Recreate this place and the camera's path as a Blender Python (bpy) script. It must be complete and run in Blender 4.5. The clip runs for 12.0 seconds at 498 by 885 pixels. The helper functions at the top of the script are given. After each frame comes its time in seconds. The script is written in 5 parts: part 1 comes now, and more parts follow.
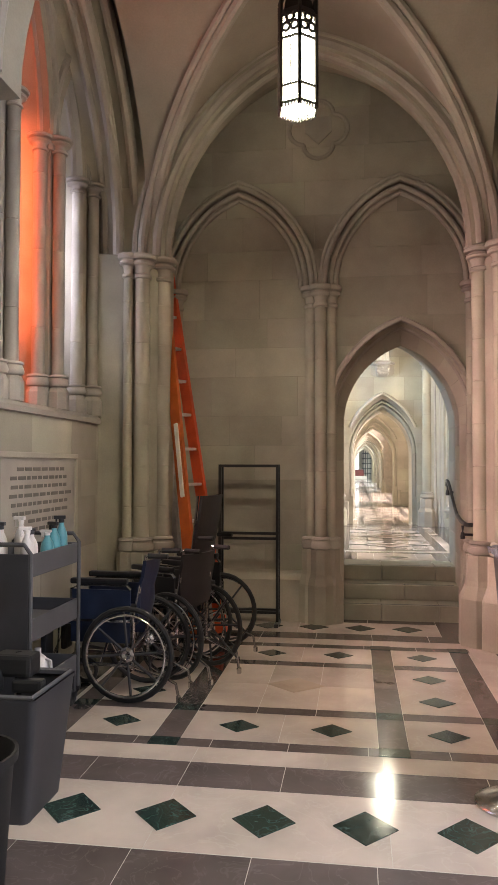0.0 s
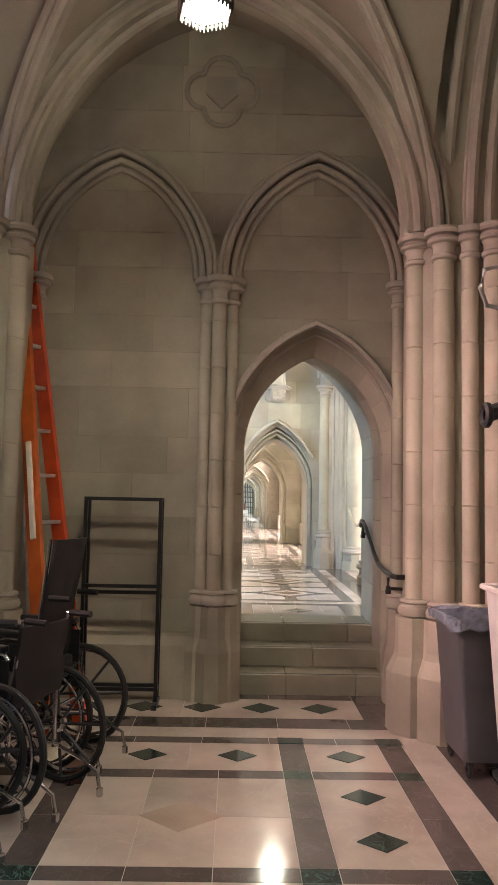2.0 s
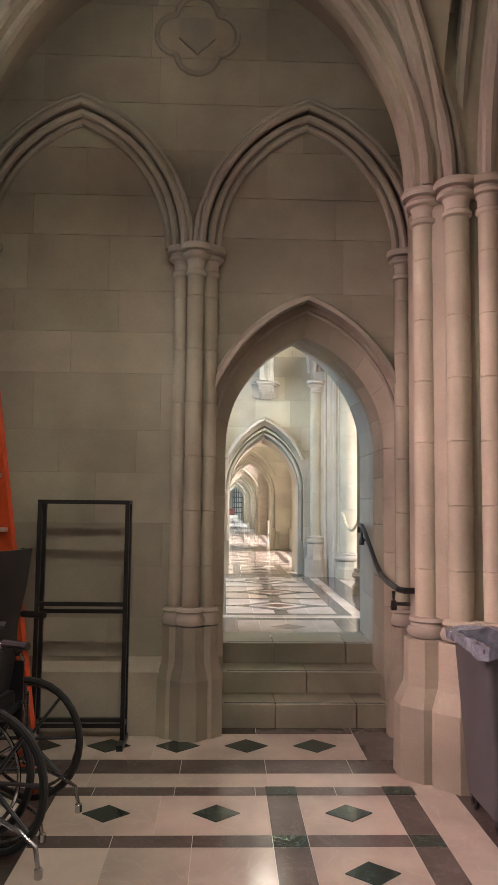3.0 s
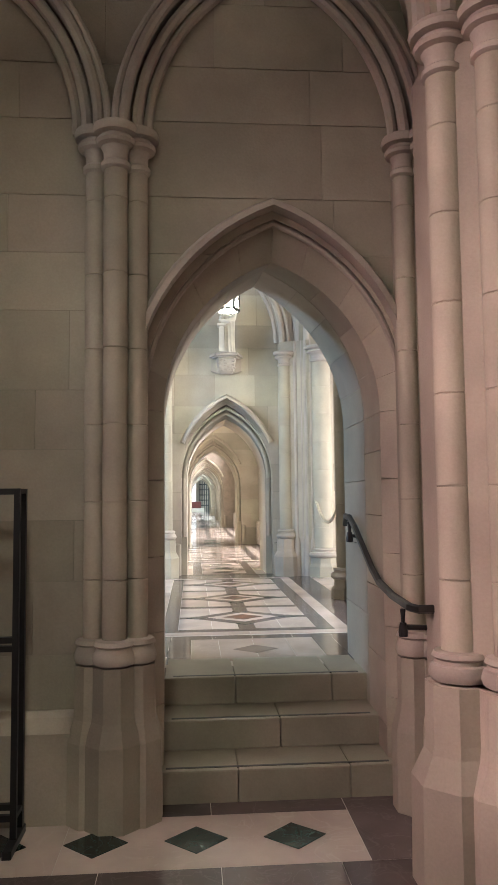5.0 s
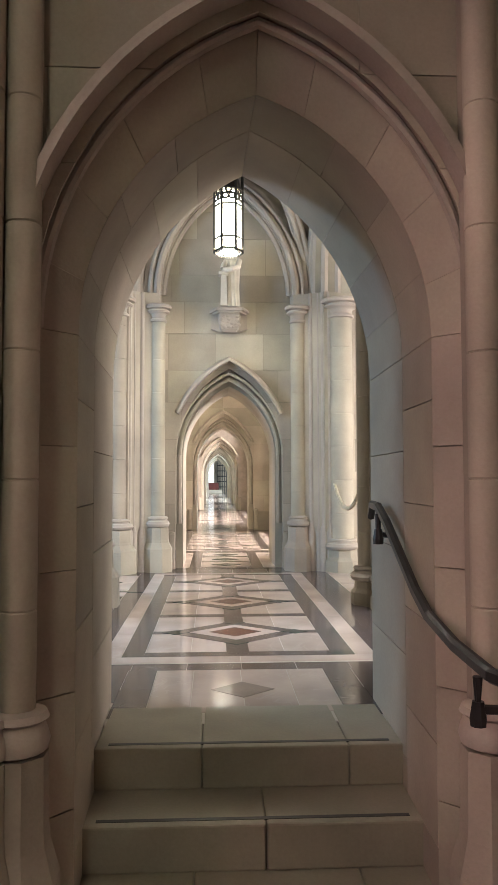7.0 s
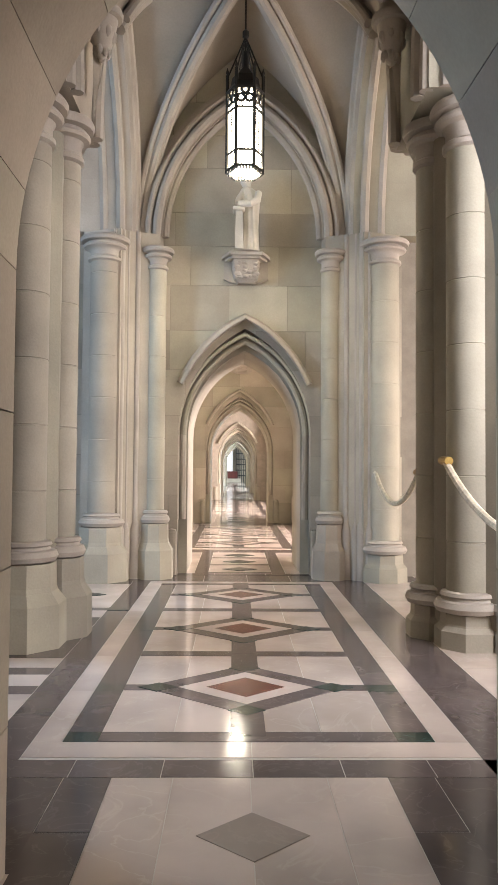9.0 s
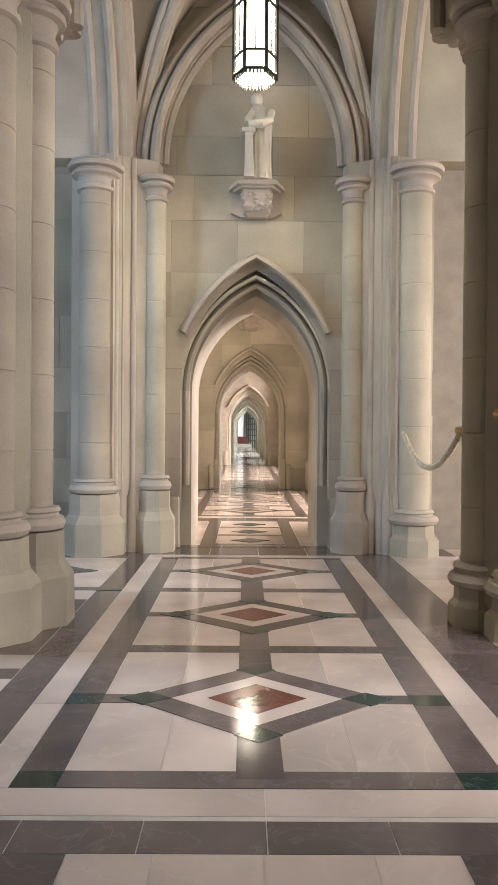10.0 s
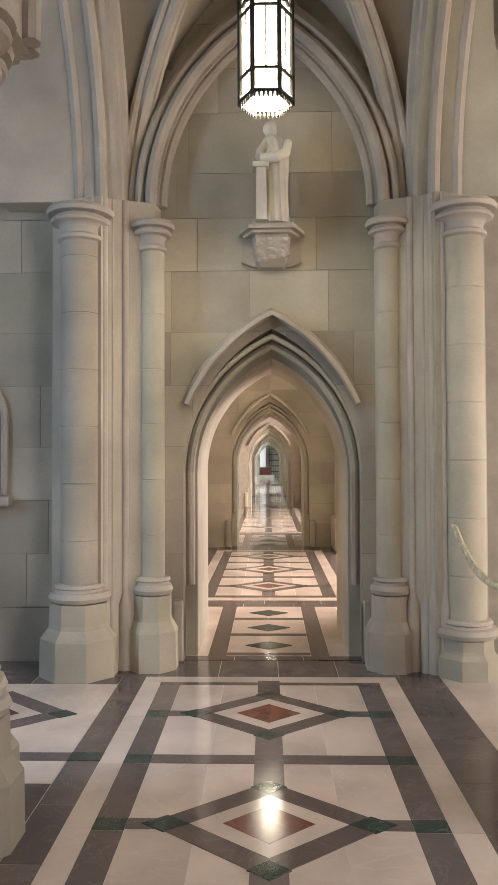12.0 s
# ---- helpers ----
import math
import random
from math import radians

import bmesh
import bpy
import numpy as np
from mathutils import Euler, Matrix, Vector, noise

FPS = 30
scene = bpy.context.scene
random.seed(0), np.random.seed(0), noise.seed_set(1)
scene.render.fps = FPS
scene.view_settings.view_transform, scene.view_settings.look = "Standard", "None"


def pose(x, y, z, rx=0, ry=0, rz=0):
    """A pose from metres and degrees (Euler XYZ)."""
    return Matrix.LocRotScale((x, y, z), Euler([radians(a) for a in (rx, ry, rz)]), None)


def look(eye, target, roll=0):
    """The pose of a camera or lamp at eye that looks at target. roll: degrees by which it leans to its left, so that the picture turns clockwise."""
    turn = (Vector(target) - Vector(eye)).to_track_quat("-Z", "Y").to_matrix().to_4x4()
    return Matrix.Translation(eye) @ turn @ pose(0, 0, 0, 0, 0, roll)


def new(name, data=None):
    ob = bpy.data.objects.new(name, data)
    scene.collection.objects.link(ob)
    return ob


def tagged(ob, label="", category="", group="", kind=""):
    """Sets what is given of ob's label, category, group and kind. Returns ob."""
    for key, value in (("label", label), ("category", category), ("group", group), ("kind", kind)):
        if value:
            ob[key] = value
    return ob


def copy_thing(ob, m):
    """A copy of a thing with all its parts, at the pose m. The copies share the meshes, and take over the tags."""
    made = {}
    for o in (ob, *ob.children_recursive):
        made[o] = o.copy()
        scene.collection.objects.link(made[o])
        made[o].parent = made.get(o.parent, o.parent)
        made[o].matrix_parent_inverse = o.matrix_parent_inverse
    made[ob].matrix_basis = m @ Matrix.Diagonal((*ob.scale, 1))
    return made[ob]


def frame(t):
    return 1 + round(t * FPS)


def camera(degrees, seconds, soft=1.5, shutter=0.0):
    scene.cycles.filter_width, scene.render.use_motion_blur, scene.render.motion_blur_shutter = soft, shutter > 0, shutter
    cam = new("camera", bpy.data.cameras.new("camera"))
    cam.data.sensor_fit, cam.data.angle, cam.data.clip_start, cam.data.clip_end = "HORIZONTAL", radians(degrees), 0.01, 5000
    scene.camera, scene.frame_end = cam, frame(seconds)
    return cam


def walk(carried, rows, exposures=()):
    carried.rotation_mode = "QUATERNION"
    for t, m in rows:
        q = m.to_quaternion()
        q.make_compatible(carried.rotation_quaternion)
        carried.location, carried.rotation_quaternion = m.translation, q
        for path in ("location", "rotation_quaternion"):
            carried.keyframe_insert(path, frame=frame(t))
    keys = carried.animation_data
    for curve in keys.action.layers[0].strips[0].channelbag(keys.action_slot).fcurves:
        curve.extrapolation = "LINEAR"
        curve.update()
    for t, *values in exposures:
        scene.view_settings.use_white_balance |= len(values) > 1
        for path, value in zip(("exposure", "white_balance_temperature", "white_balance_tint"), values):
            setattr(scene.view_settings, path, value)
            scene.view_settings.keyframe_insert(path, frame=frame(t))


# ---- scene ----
cam = camera(37.1, 12.0)
METRES, EYE, TILT, LEAN, TURN = 8.6, 1.5, 0.0, 0.0, 8.2
ROWS = [
    (0.0, 0.0, 0.0, 0.0, -0.0, 1.78, -0.1),
    (0.5, -0.002, 0.0425, -0.0009, -4.59, 0.16, -0.42),
    (1.0, 0.0004, 0.0805, -0.0019, -7.68, 0.56, -0.32),
    (1.5, 0.004, 0.1227, 0.0002, -7.88, 3.15, -1.53),
    (2.0, 0.0028, 0.1693, 0.0015, -9.26, 4.38, -1.15),
    (2.5, 0.0141, 0.2149, 0.0002, -9.72, 4.82, -0.86),
    (4.5, 0.0454, 0.3827, -0.0032, -11.95, 4.63, 0.43),
    (5.0, 0.0641, 0.4216, -0.0046, -12.49, 4.24, 0.58),
    (5.5, 0.078, 0.4571, -0.007, -12.54, 3.85, 0.49),
    (6.0, 0.093, 0.4976, -0.0061, -12.13, 3.44, 0.29),
    (6.5, 0.1138, 0.5419, -0.0062, -11.4, 3.1, 0.18),
    (7.0, 0.1203, 0.5843, -0.0062, -10.84, 2.85, 0.13),
    (9.0, 0.1552, 0.7644, -0.0093, -9.31, 2.0, -0.44),
    (9.5, 0.16, 0.8097, -0.0121, -8.93, 1.3, -0.52),
    (10.0, 0.1687, 0.8496, -0.0147, -8.48, -0.65, -0.42),
    (10.5, 0.1767, 0.8835, -0.0022, -6.84, -1.53, -0.56),
    (11.0, 0.1749, 0.9113, 0.01, -6.2, -1.22, -0.01),
    (11.5, 0.1797, 0.9348, 0.022, -6.48, -0.14, 0.36),
    (12.0, 0.1906, 0.961, 0.0363, -6.7, 1.25, 0.22),
]
walk(cam, [(t, pose(0, 0, EYE, TILT, LEAN, TURN) @ pose(METRES * x, METRES * y, METRES * z, 90 + pitch, roll, yaw)) for t, x, y, z, yaw, pitch, roll in ROWS],
     exposures=[(0.0, 0.55, 6550, 11), (2.0, 0.5, 6350, 10), (5.0, 0.25, 6000, 9), (7.0, -0.05, 6350, 12), (9.5, -0.2, 6600, 15), (12.0, -0.62, 6850, 15)])

# world, lights
world = bpy.data.worlds.new("sky")
scene.world = world
world.use_nodes = True
_sky = world.node_tree.nodes.new("ShaderNodeTexSky")
_sky.sky_type, _sky.sun_disc, _sky.sun_elevation, _sky.sun_rotation = "NISHITA", False, radians(35), radians(120)
world.node_tree.links.new(_sky.outputs[0], world.node_tree.nodes["Background"].inputs[0])
world.node_tree.nodes["Background"].inputs[1].default_value = 0.1


def area(name, eye, target, w, h, power, colour, spread=180):
    d = bpy.data.lights.new(name, "AREA")
    d.spread = radians(spread)
    d.shape, d.size, d.size_y, d.energy, d.color = "RECTANGLE", w, h, power, colour
    ob = new(name, d)
    ob.matrix_world = look(eye, target)
    return ob


# daylight lamps: nave, stained-glass lancets and blue lancet, plus added ones marked below
area("daylight_nave", (7.9, 10.9, 2.3), (1.5, 10.9, 0.2), 4.4, 2.6, 560, (1.0, 0.9, 0.84))
# no window seen here; added to brighten the west wall
area("added_light_south", (3.25, 2.0, 3.0), (-2.2, 4.6, 1.2), 1.6, 2.4, 240, (0.82, 0.86, 1.0))
area("daylight_red_lancet", (-2.32, 5.0, 3.1), (1.3, 5.8, 1.5), 0.45, 2.0, 23, (1.0, 0.6, 0.59), 70)
area("daylight_red_reveal", (-2.62, 4.80, 3.1), (-2.60, 5.45, 3.05), 0.25, 2.2, 7, (1.0, 0.17, 0.07), 50)
area("daylight_violet_reveal", (-2.7, 5.65, 3.0), (-2.5, 6.1, 2.9), 0.2, 1.8, 5, (0.8, 0.8, 1.0), 100)
# lamp added at the fill wall to brighten the right-hand pier
area("added_light_pier", (2.85, 8.58, 2.5), (1.6, 10.8, 1.7), 1.4, 2.6, 140, (0.92, 0.93, 1.0), 110)
area("daylight_blue_lancet", (-4.1, 10.9, 3.0), (-1.0, 12.0, 2.2), 1.0, 2.2, 320, (0.5, 0.72, 1.0))
# two unseen side lamps, added to brighten the bays down the aisle
area("added_light_mid_aisle", (7.9, 20.0, 4.0), (0.0, 18.5, 1.0), 10.0, 4.5, 7500, (1.0, 0.89, 0.84))
area("added_light_far_aisle", (7.9, 42.0, 4.0), (0.5, 42.0, 0.5), 18.0, 4.5, 11000, (0.76, 0.92, 1.0))

# materials
def material(name, rough=0.6, metal=0.0):
    m = bpy.data.materials.new(name)
    m.use_nodes = True
    b = m.node_tree.nodes["Principled BSDF"]
    b.inputs["Roughness"].default_value, b.inputs["Metallic"].default_value = rough, metal
    return m, m.node_tree, b


def surface(name, base, vary=0.12, scale=3.0, fine=60.0, rough=0.7, metal=0.0, bump=0.15, spread=0.1, tint=None, coat=0.0):
    """Colour from two noises and a small shift for each object; grain as bump."""
    m, nt, b = material(name, rough, metal)
    nodes, links = nt.nodes, nt.links
    geo = nodes.new("ShaderNodeNewGeometry")
    n1, n2 = nodes.new("ShaderNodeTexNoise"), nodes.new("ShaderNodeTexNoise")
    n1.inputs["Scale"].default_value, n1.inputs["Detail"].default_value = scale, 5
    n2.inputs["Scale"].default_value, n2.inputs["Detail"].default_value = fine, 3
    info = nodes.new("ShaderNodeObjectInfo")
    links.new(geo.outputs["Position"], n1.inputs["Vector"])
    links.new(geo.outputs["Position"], n2.inputs["Vector"])
    ramp = nodes.new("ShaderNodeValToRGB")
    lo = [c * (1 - vary * 1.6) for c in base]
    hi = [min(1, c * (1 + vary * 1.3)) for c in (tint or base)]
    ramp.color_ramp.elements[0].position, ramp.color_ramp.elements[0].color = 0.3, (*lo, 1)
    ramp.color_ramp.elements[1].position, ramp.color_ramp.elements[1].color = 0.72, (*hi, 1)
    links.new(n1.outputs["Fac"], ramp.inputs["Fac"])
    hsv = nodes.new("ShaderNodeHueSaturation")
    rng = nodes.new("ShaderNodeMapRange")
    rng.inputs["To Min"].default_value, rng.inputs["To Max"].default_value = 1 - spread, 1 + spread
    links.new(info.outputs["Random"], rng.inputs["Value"])
    mul = nodes.new("ShaderNodeMath")
    mul.operation = "MULTIPLY"
    r2 = nodes.new("ShaderNodeMapRange")
    r2.inputs["To Min"].default_value, r2.inputs["To Max"].default_value = 0.9, 1.1
    links.new(n2.outputs["Fac"], r2.inputs["Value"])
    links.new(rng.outputs[0], mul.inputs[0])
    links.new(r2.outputs[0], mul.inputs[1])
    links.new(mul.outputs[0], hsv.inputs["Value"])
    links.new(ramp.outputs[0], hsv.inputs["Color"])
    hue = nodes.new("ShaderNodeMapRange")
    hue.inputs["To Min"].default_value, hue.inputs["To Max"].default_value = 0.5 - spread * 0.09, 0.5 + spread * 0.09
    frac = nodes.new("ShaderNodeMath")
    frac.operation = "FRACT"
    ten = nodes.new("ShaderNodeMath")
    ten.operation = "MULTIPLY"
    ten.inputs[1].default_value = 17.3
    links.new(info.outputs["Random"], ten.inputs[0])
    links.new(ten.outputs[0], frac.inputs[0])
    links.new(frac.outputs[0], hue.inputs["Value"])
    links.new(hue.outputs[0], hsv.inputs["Hue"])
    links.new(hsv.outputs[0], b.inputs["Base Color"])
    rr = nodes.new("ShaderNodeMapRange")
    rr.inputs["To Min"].default_value, rr.inputs["To Max"].default_value = rough * 0.8, min(1, rough * 1.25)
    links.new(n1.outputs["Fac"], rr.inputs["Value"])
    links.new(rr.outputs[0], b.inputs["Roughness"])
    if bump:
        bp = nodes.new("ShaderNodeBump")
        bp.inputs["Strength"].default_value, bp.inputs["Distance"].default_value = bump, 0.004
        links.new(n2.outputs["Fac"], bp.inputs["Height"])
        links.new(bp.outputs[0], b.inputs["Normal"])
    return m


def veined(name, base, vein, amount=0.5, scale=6.0, rough=0.12, spread=0.12):
    """Polished marble: mottled colour with thin crooked veins."""
    m, nt, b = material(name, rough)
    nodes, links = nt.nodes, nt.links
    geo, info = nodes.new("ShaderNodeNewGeometry"), nodes.new("ShaderNodeObjectInfo")
    shift = nodes.new("ShaderNodeVectorMath")
    shift.operation = "MULTIPLY_ADD"
    links.new(info.outputs["Random"], shift.inputs[0])
    shift.inputs[1].default_value = (37, 19, 11)
    links.new(geo.outputs["Position"], shift.inputs[2])
    mott, crack = nodes.new("ShaderNodeTexNoise"), nodes.new("ShaderNodeTexNoise")
    mott.inputs["Scale"].default_value, mott.inputs["Detail"].default_value = scale * 0.7, 6
    crack.inputs["Scale"].default_value, crack.inputs["Detail"].default_value, crack.inputs["Distortion"].default_value = scale, 8, 1.6
    links.new(shift.outputs[0], mott.inputs["Vector"])
    links.new(shift.outputs[0], crack.inputs["Vector"])
    sub, ab = nodes.new("ShaderNodeMath"), nodes.new("ShaderNodeMath")
    sub.operation, ab.operation = "SUBTRACT", "ABSOLUTE"
    sub.inputs[1].default_value = 0.5
    links.new(crack.outputs["Fac"], sub.inputs[0])
    links.new(sub.outputs[0], ab.inputs[0])
    line = nodes.new("ShaderNodeMapRange")
    line.inputs["From Max"].default_value = 0.018
    line.inputs["To Min"].default_value, line.inputs["To Max"].default_value = amount, 0.0
    links.new(ab.outputs[0], line.inputs["Value"])
    ramp = nodes.new("ShaderNodeValToRGB")
    ramp.color_ramp.elements[0].position, ramp.color_ramp.elements[0].color = 0.3, (*[c * 0.78 for c in base], 1)
    ramp.color_ramp.elements[1].position, ramp.color_ramp.elements[1].color = 0.7, (*[c * 1.15 for c in base], 1)
    links.new(mott.outputs["Fac"], ramp.inputs["Fac"])
    mix = nodes.new("ShaderNodeMix")
    mix.data_type = "RGBA"
    links.new(line.outputs[0], mix.inputs["Factor"])
    links.new(ramp.outputs[0], mix.inputs["A"])
    mix.inputs["B"].default_value = (*vein, 1)
    hsv, rng = nodes.new("ShaderNodeHueSaturation"), nodes.new("ShaderNodeMapRange")
    rng.inputs["To Min"].default_value, rng.inputs["To Max"].default_value = 1 - spread, 1 + spread
    links.new(info.outputs["Random"], rng.inputs["Value"])
    links.new(rng.outputs[0], hsv.inputs["Value"])
    links.new(mix.outputs["Result"], hsv.inputs["Color"])
    links.new(hsv.outputs[0], b.inputs["Base Color"])
    rr = nodes.new("ShaderNodeMapRange")
    rr.inputs["To Min"].default_value, rr.inputs["To Max"].default_value = rough * 0.6, rough * 1.7
    links.new(mott.outputs["Fac"], rr.inputs["Value"])
    links.new(rr.outputs[0], b.inputs["Roughness"])
    return m


def glowing(name, colour, strength):
    m, nt, b = material(name, 0.4)
    b.inputs["Base Color"].default_value = (*colour, 1)
    b.inputs["Emission Color"].default_value, b.inputs["Emission Strength"].default_value = (*colour, 1), strength
    return m


LIME = surface("limestone", (0.352, 0.312, 0.246), 0.17, 1.3, 90, 0.82, bump=0.25, spread=0.15, tint=(0.375, 0.337, 0.262))
LIME_PALE = surface("carved limestone", (0.385, 0.342, 0.285), 0.12, 2.5, 90, 0.78, bump=0.2, spread=0.05)
MORTAR = surface("mortar", (0.29, 0.255, 0.205), 0.1, 8, 120, 0.9)
VAULT = surface("vault stone", (0.33, 0.29, 0.225), 0.14, 1.2, 70, 0.85, bump=0.25)
STEP = surface("step stone", (0.30, 0.275, 0.21), 0.15, 2.2, 90, 0.55, spread=0.06)
PALE = veined("cream marble", (0.55, 0.46, 0.40), (0.62, 0.55, 0.47), 0.3, 3.0, 0.10, 0.07)
PINK = veined("rose marble", (0.52, 0.42, 0.34), (0.55, 0.43, 0.35), 0.3, 3.0, 0.13, 0.05)
TAUPE = veined("taupe marble", (0.30, 0.25, 0.215), (0.36, 0.3, 0.26), 0.3, 4.0, 0.12, 0.05)
DARK = veined("grey-brown marble", (0.115, 0.092, 0.087), (0.23, 0.2, 0.19), 0.25, 5.0, 0.11, 0.16)
GREEN = veined("green marble", (0.018, 0.038, 0.032), (0.2, 0.26, 0.24), 0.3, 9.0, 0.1, 0.2)
RED = veined("red marble", (0.15, 0.048, 0.035), (0.3, 0.16, 0.13), 0.3, 8.0, 0.12, 0.12)
IRON = surface("black iron", (0.012, 0.012, 0.013), 0.2, 9, 150, 0.42, 0.0, 0.1)
BRONZE = surface("dark bronze", (0.035, 0.032, 0.026), 0.25, 12, 150, 0.45, 0.6, 0.1)
GLOW = glowing("lantern glass", (1.0, 0.93, 0.73), 13.0)
# added glow, far above the side panes, to throw more light on the floor
GLOW_BASE = glowing("lantern bottom glass", (1.0, 0.93, 0.74), 295.0)
GROUT = surface("pale grout", (0.55, 0.5, 0.44), 0.1, 8, 120, 0.7)

# mesh helpers
def part(name, bm, mat, parent=None, label="", smooth=False):
    me = bpy.data.meshes.new(name)
    bmesh.ops.recalc_face_normals(bm, faces=bm.faces)
    if smooth:
        for f in bm.faces:
            f.smooth = True
        for e in bm.edges:
            if len(e.link_faces) == 2 and e.calc_face_angle(0) > 0.7:
                e.smooth = False
    bm.to_mesh(me)
    bm.free()
    me.materials.append(mat)
    ob = new(name, me)
    ob.parent = parent
    if label:
        ob["label"] = label
    return ob


def thing(name, label, category, group="", kind="", at=None):
    ob = new(name)
    if at is not None:
        ob.matrix_world = at
    return tagged(ob, label, category, group, kind)


def box(bm, x0, x1, y0, y1, z0, z1, bev=0.0):
    r = bmesh.ops.create_cube(bm, size=1.0, matrix=Matrix.Translation(((x0 + x1) / 2, (y0 + y1) / 2, (z0 + z1) / 2)) @ Matrix.Diagonal((x1 - x0, y1 - y0, z1 - z0, 1)))
    if bev:
        es = list({e for v in r["verts"] for e in v.link_edges})
        bmesh.ops.bevel(bm, geom=es, offset=bev, segments=2, affect="EDGES", profile=0.6)
    return bm


def prism(bm, outline, axis, a0, a1):
    """A polygon drawn in the plane across axis, drawn out from a0 to a1."""
    def at(u, v, a):
        return {"x": (a, u, v), "y": (u, a, v), "z": (u, v, a)}[axis]
    lo, hi = [bm.verts.new(at(u, v, a0)) for u, v in outline], [bm.verts.new(at(u, v, a1)) for u, v in outline]
    n = len(outline)
    bm.faces.new(lo)
    bm.faces.new(hi[::-1])
    for i in range(n):
        bm.faces.new((lo[i], lo[(i + 1) % n], hi[(i + 1) % n], hi[i]))
    return bm


def lathe(bm, profile, x=0.0, y=0.0, n=20, turn=0.0):
    rings = []
    for r, z in profile:
        rings.append([bm.verts.new((x + r * math.cos(turn + 2 * math.pi * i / n), y + r * math.sin(turn + 2 * math.pi * i / n), z)) for i in range(n)])
    for a, b in zip(rings, rings[1:]):
        for i in range(n):
            bm.faces.new((a[i], a[(i + 1) % n], b[(i + 1) % n], b[i]))
    bm.faces.new(rings[0][::-1])
    bm.faces.new(rings[-1])
    return bm


def sweep(bm, path, section, side, closed=False):
    """A closed section (a along side, b across it) carried along a path; side is a fixed direction or None."""
    path = [Vector(p) for p in path]
    rings, n = [], len(path)
    for i, p in enumerate(path):
        a, b = path[(i - 1) % n if closed else max(0, i - 1)], path[(i + 1) % n if closed else min(n - 1, i + 1)]
        t = (b - a).normalized()
        s = Vector(side) if side else (Vector((0, 0, 1)) if abs(t.z) < 0.9 else Vector((1, 0, 0)))
        s = (s - t * s.dot(t)).normalized()
        up = t.cross(s).normalized()
        stretch = 1.0
        rings.append([bm.verts.new(p + s * u + up * v * stretch) for u, v in section])
    m = len(section)
    for k in range(n if closed else n - 1):
        a, b = rings[k], rings[(k + 1) % n]
        for i in range(m):
            bm.faces.new((a[i], a[(i + 1) % m], b[(i + 1) % m], b[i]))
    if not closed:
        bm.faces.new(rings[0][::-1])
        bm.faces.new(rings[-1])
    return bm


def circle(r, n=10):
    return [(r * math.cos(2 * math.pi * i / n), r * math.sin(2 * math.pi * i / n)) for i in range(n)]


def tube(bm, path, r, n=10, closed=False, side=None):
    return sweep(bm, path, circle(r, n), side, closed)


def rod(bm, a, b, r, n=10):
    return tube(bm, [a, b], r, n)


def arc(cx, half, zs, rise, n=12, off=0.0):
    """A pointed arch from the left springing over the apex to the right one."""
    big = (rise * rise + half * half) / (2 * half)
    c, r = big - half, big + off
    top = math.acos(c / r)
    right = [(cx - c + r * math.cos(top * i / n), zs + r * math.sin(top * i / n)) for i in range(n + 1)]
    left = [(2 * cx - u, v) for u, v in right]
    return left + right[-2::-1]


def holed(x0, x1, z0, z1, arches, n=12):
    """An upright outline with arched openings that start at its foot: (cx, half, zs, rise)."""
    out = [(x0, z0)]
    for cx, half, zs, rise in arches:
        out += [(cx - half, z0)] + arc(cx, half, zs, rise, n) + [(cx + half, z0)]
    return out + [(x1, z0), (x1, z1), (x0, z1)]


def moulding(bm, cx, half, zs, rise, y, offs, r, axis="y", n=14):
    """Roll mouldings that follow a pointed arch, each at an offset (out, along)."""
    for off, along, rr in offs:
        pts = arc(cx, half, zs, rise, n, off)
        path = [(u, y + along, v) if axis == "y" else (y + along, u, v) for u, v in pts]
        tube(bm, path, rr * r, 8, side=(0, 1, 0) if axis == "y" else (1, 0, 0))
    return bm


def ring(bm, cx, half, zs, rise, y0, y1, inner, outer, axis="y", n=14, foot=None):
    """A solid arch band between two offsets, with straight jambs down to foot if given."""
    a, b = arc(cx, half, zs, rise, n, inner), arc(cx, half, zs, rise, n, outer)
    if foot is not None:
        a = [(a[0][0], foot)] + a + [(a[-1][0], foot)]
        b = [(b[0][0], foot)] + b + [(b[-1][0], foot)]
    prism(bm, a + b[::-1], axis, y0, y1)
    return bm


# the shape of a clustered shaft with base and capital
def shaft_profile(r, z0, z1, course=0.33, start=0.0):
    pts, z = [(r, z0)], z0 + course * (0.6 + start)
    while z < z1 - 0.1:
        pts += [(r, z - 0.004), (r - 0.004, z - 0.001), (r - 0.004, z + 0.001), (r, z + 0.004)]
        z += course
    return pts + [(r, z1)]


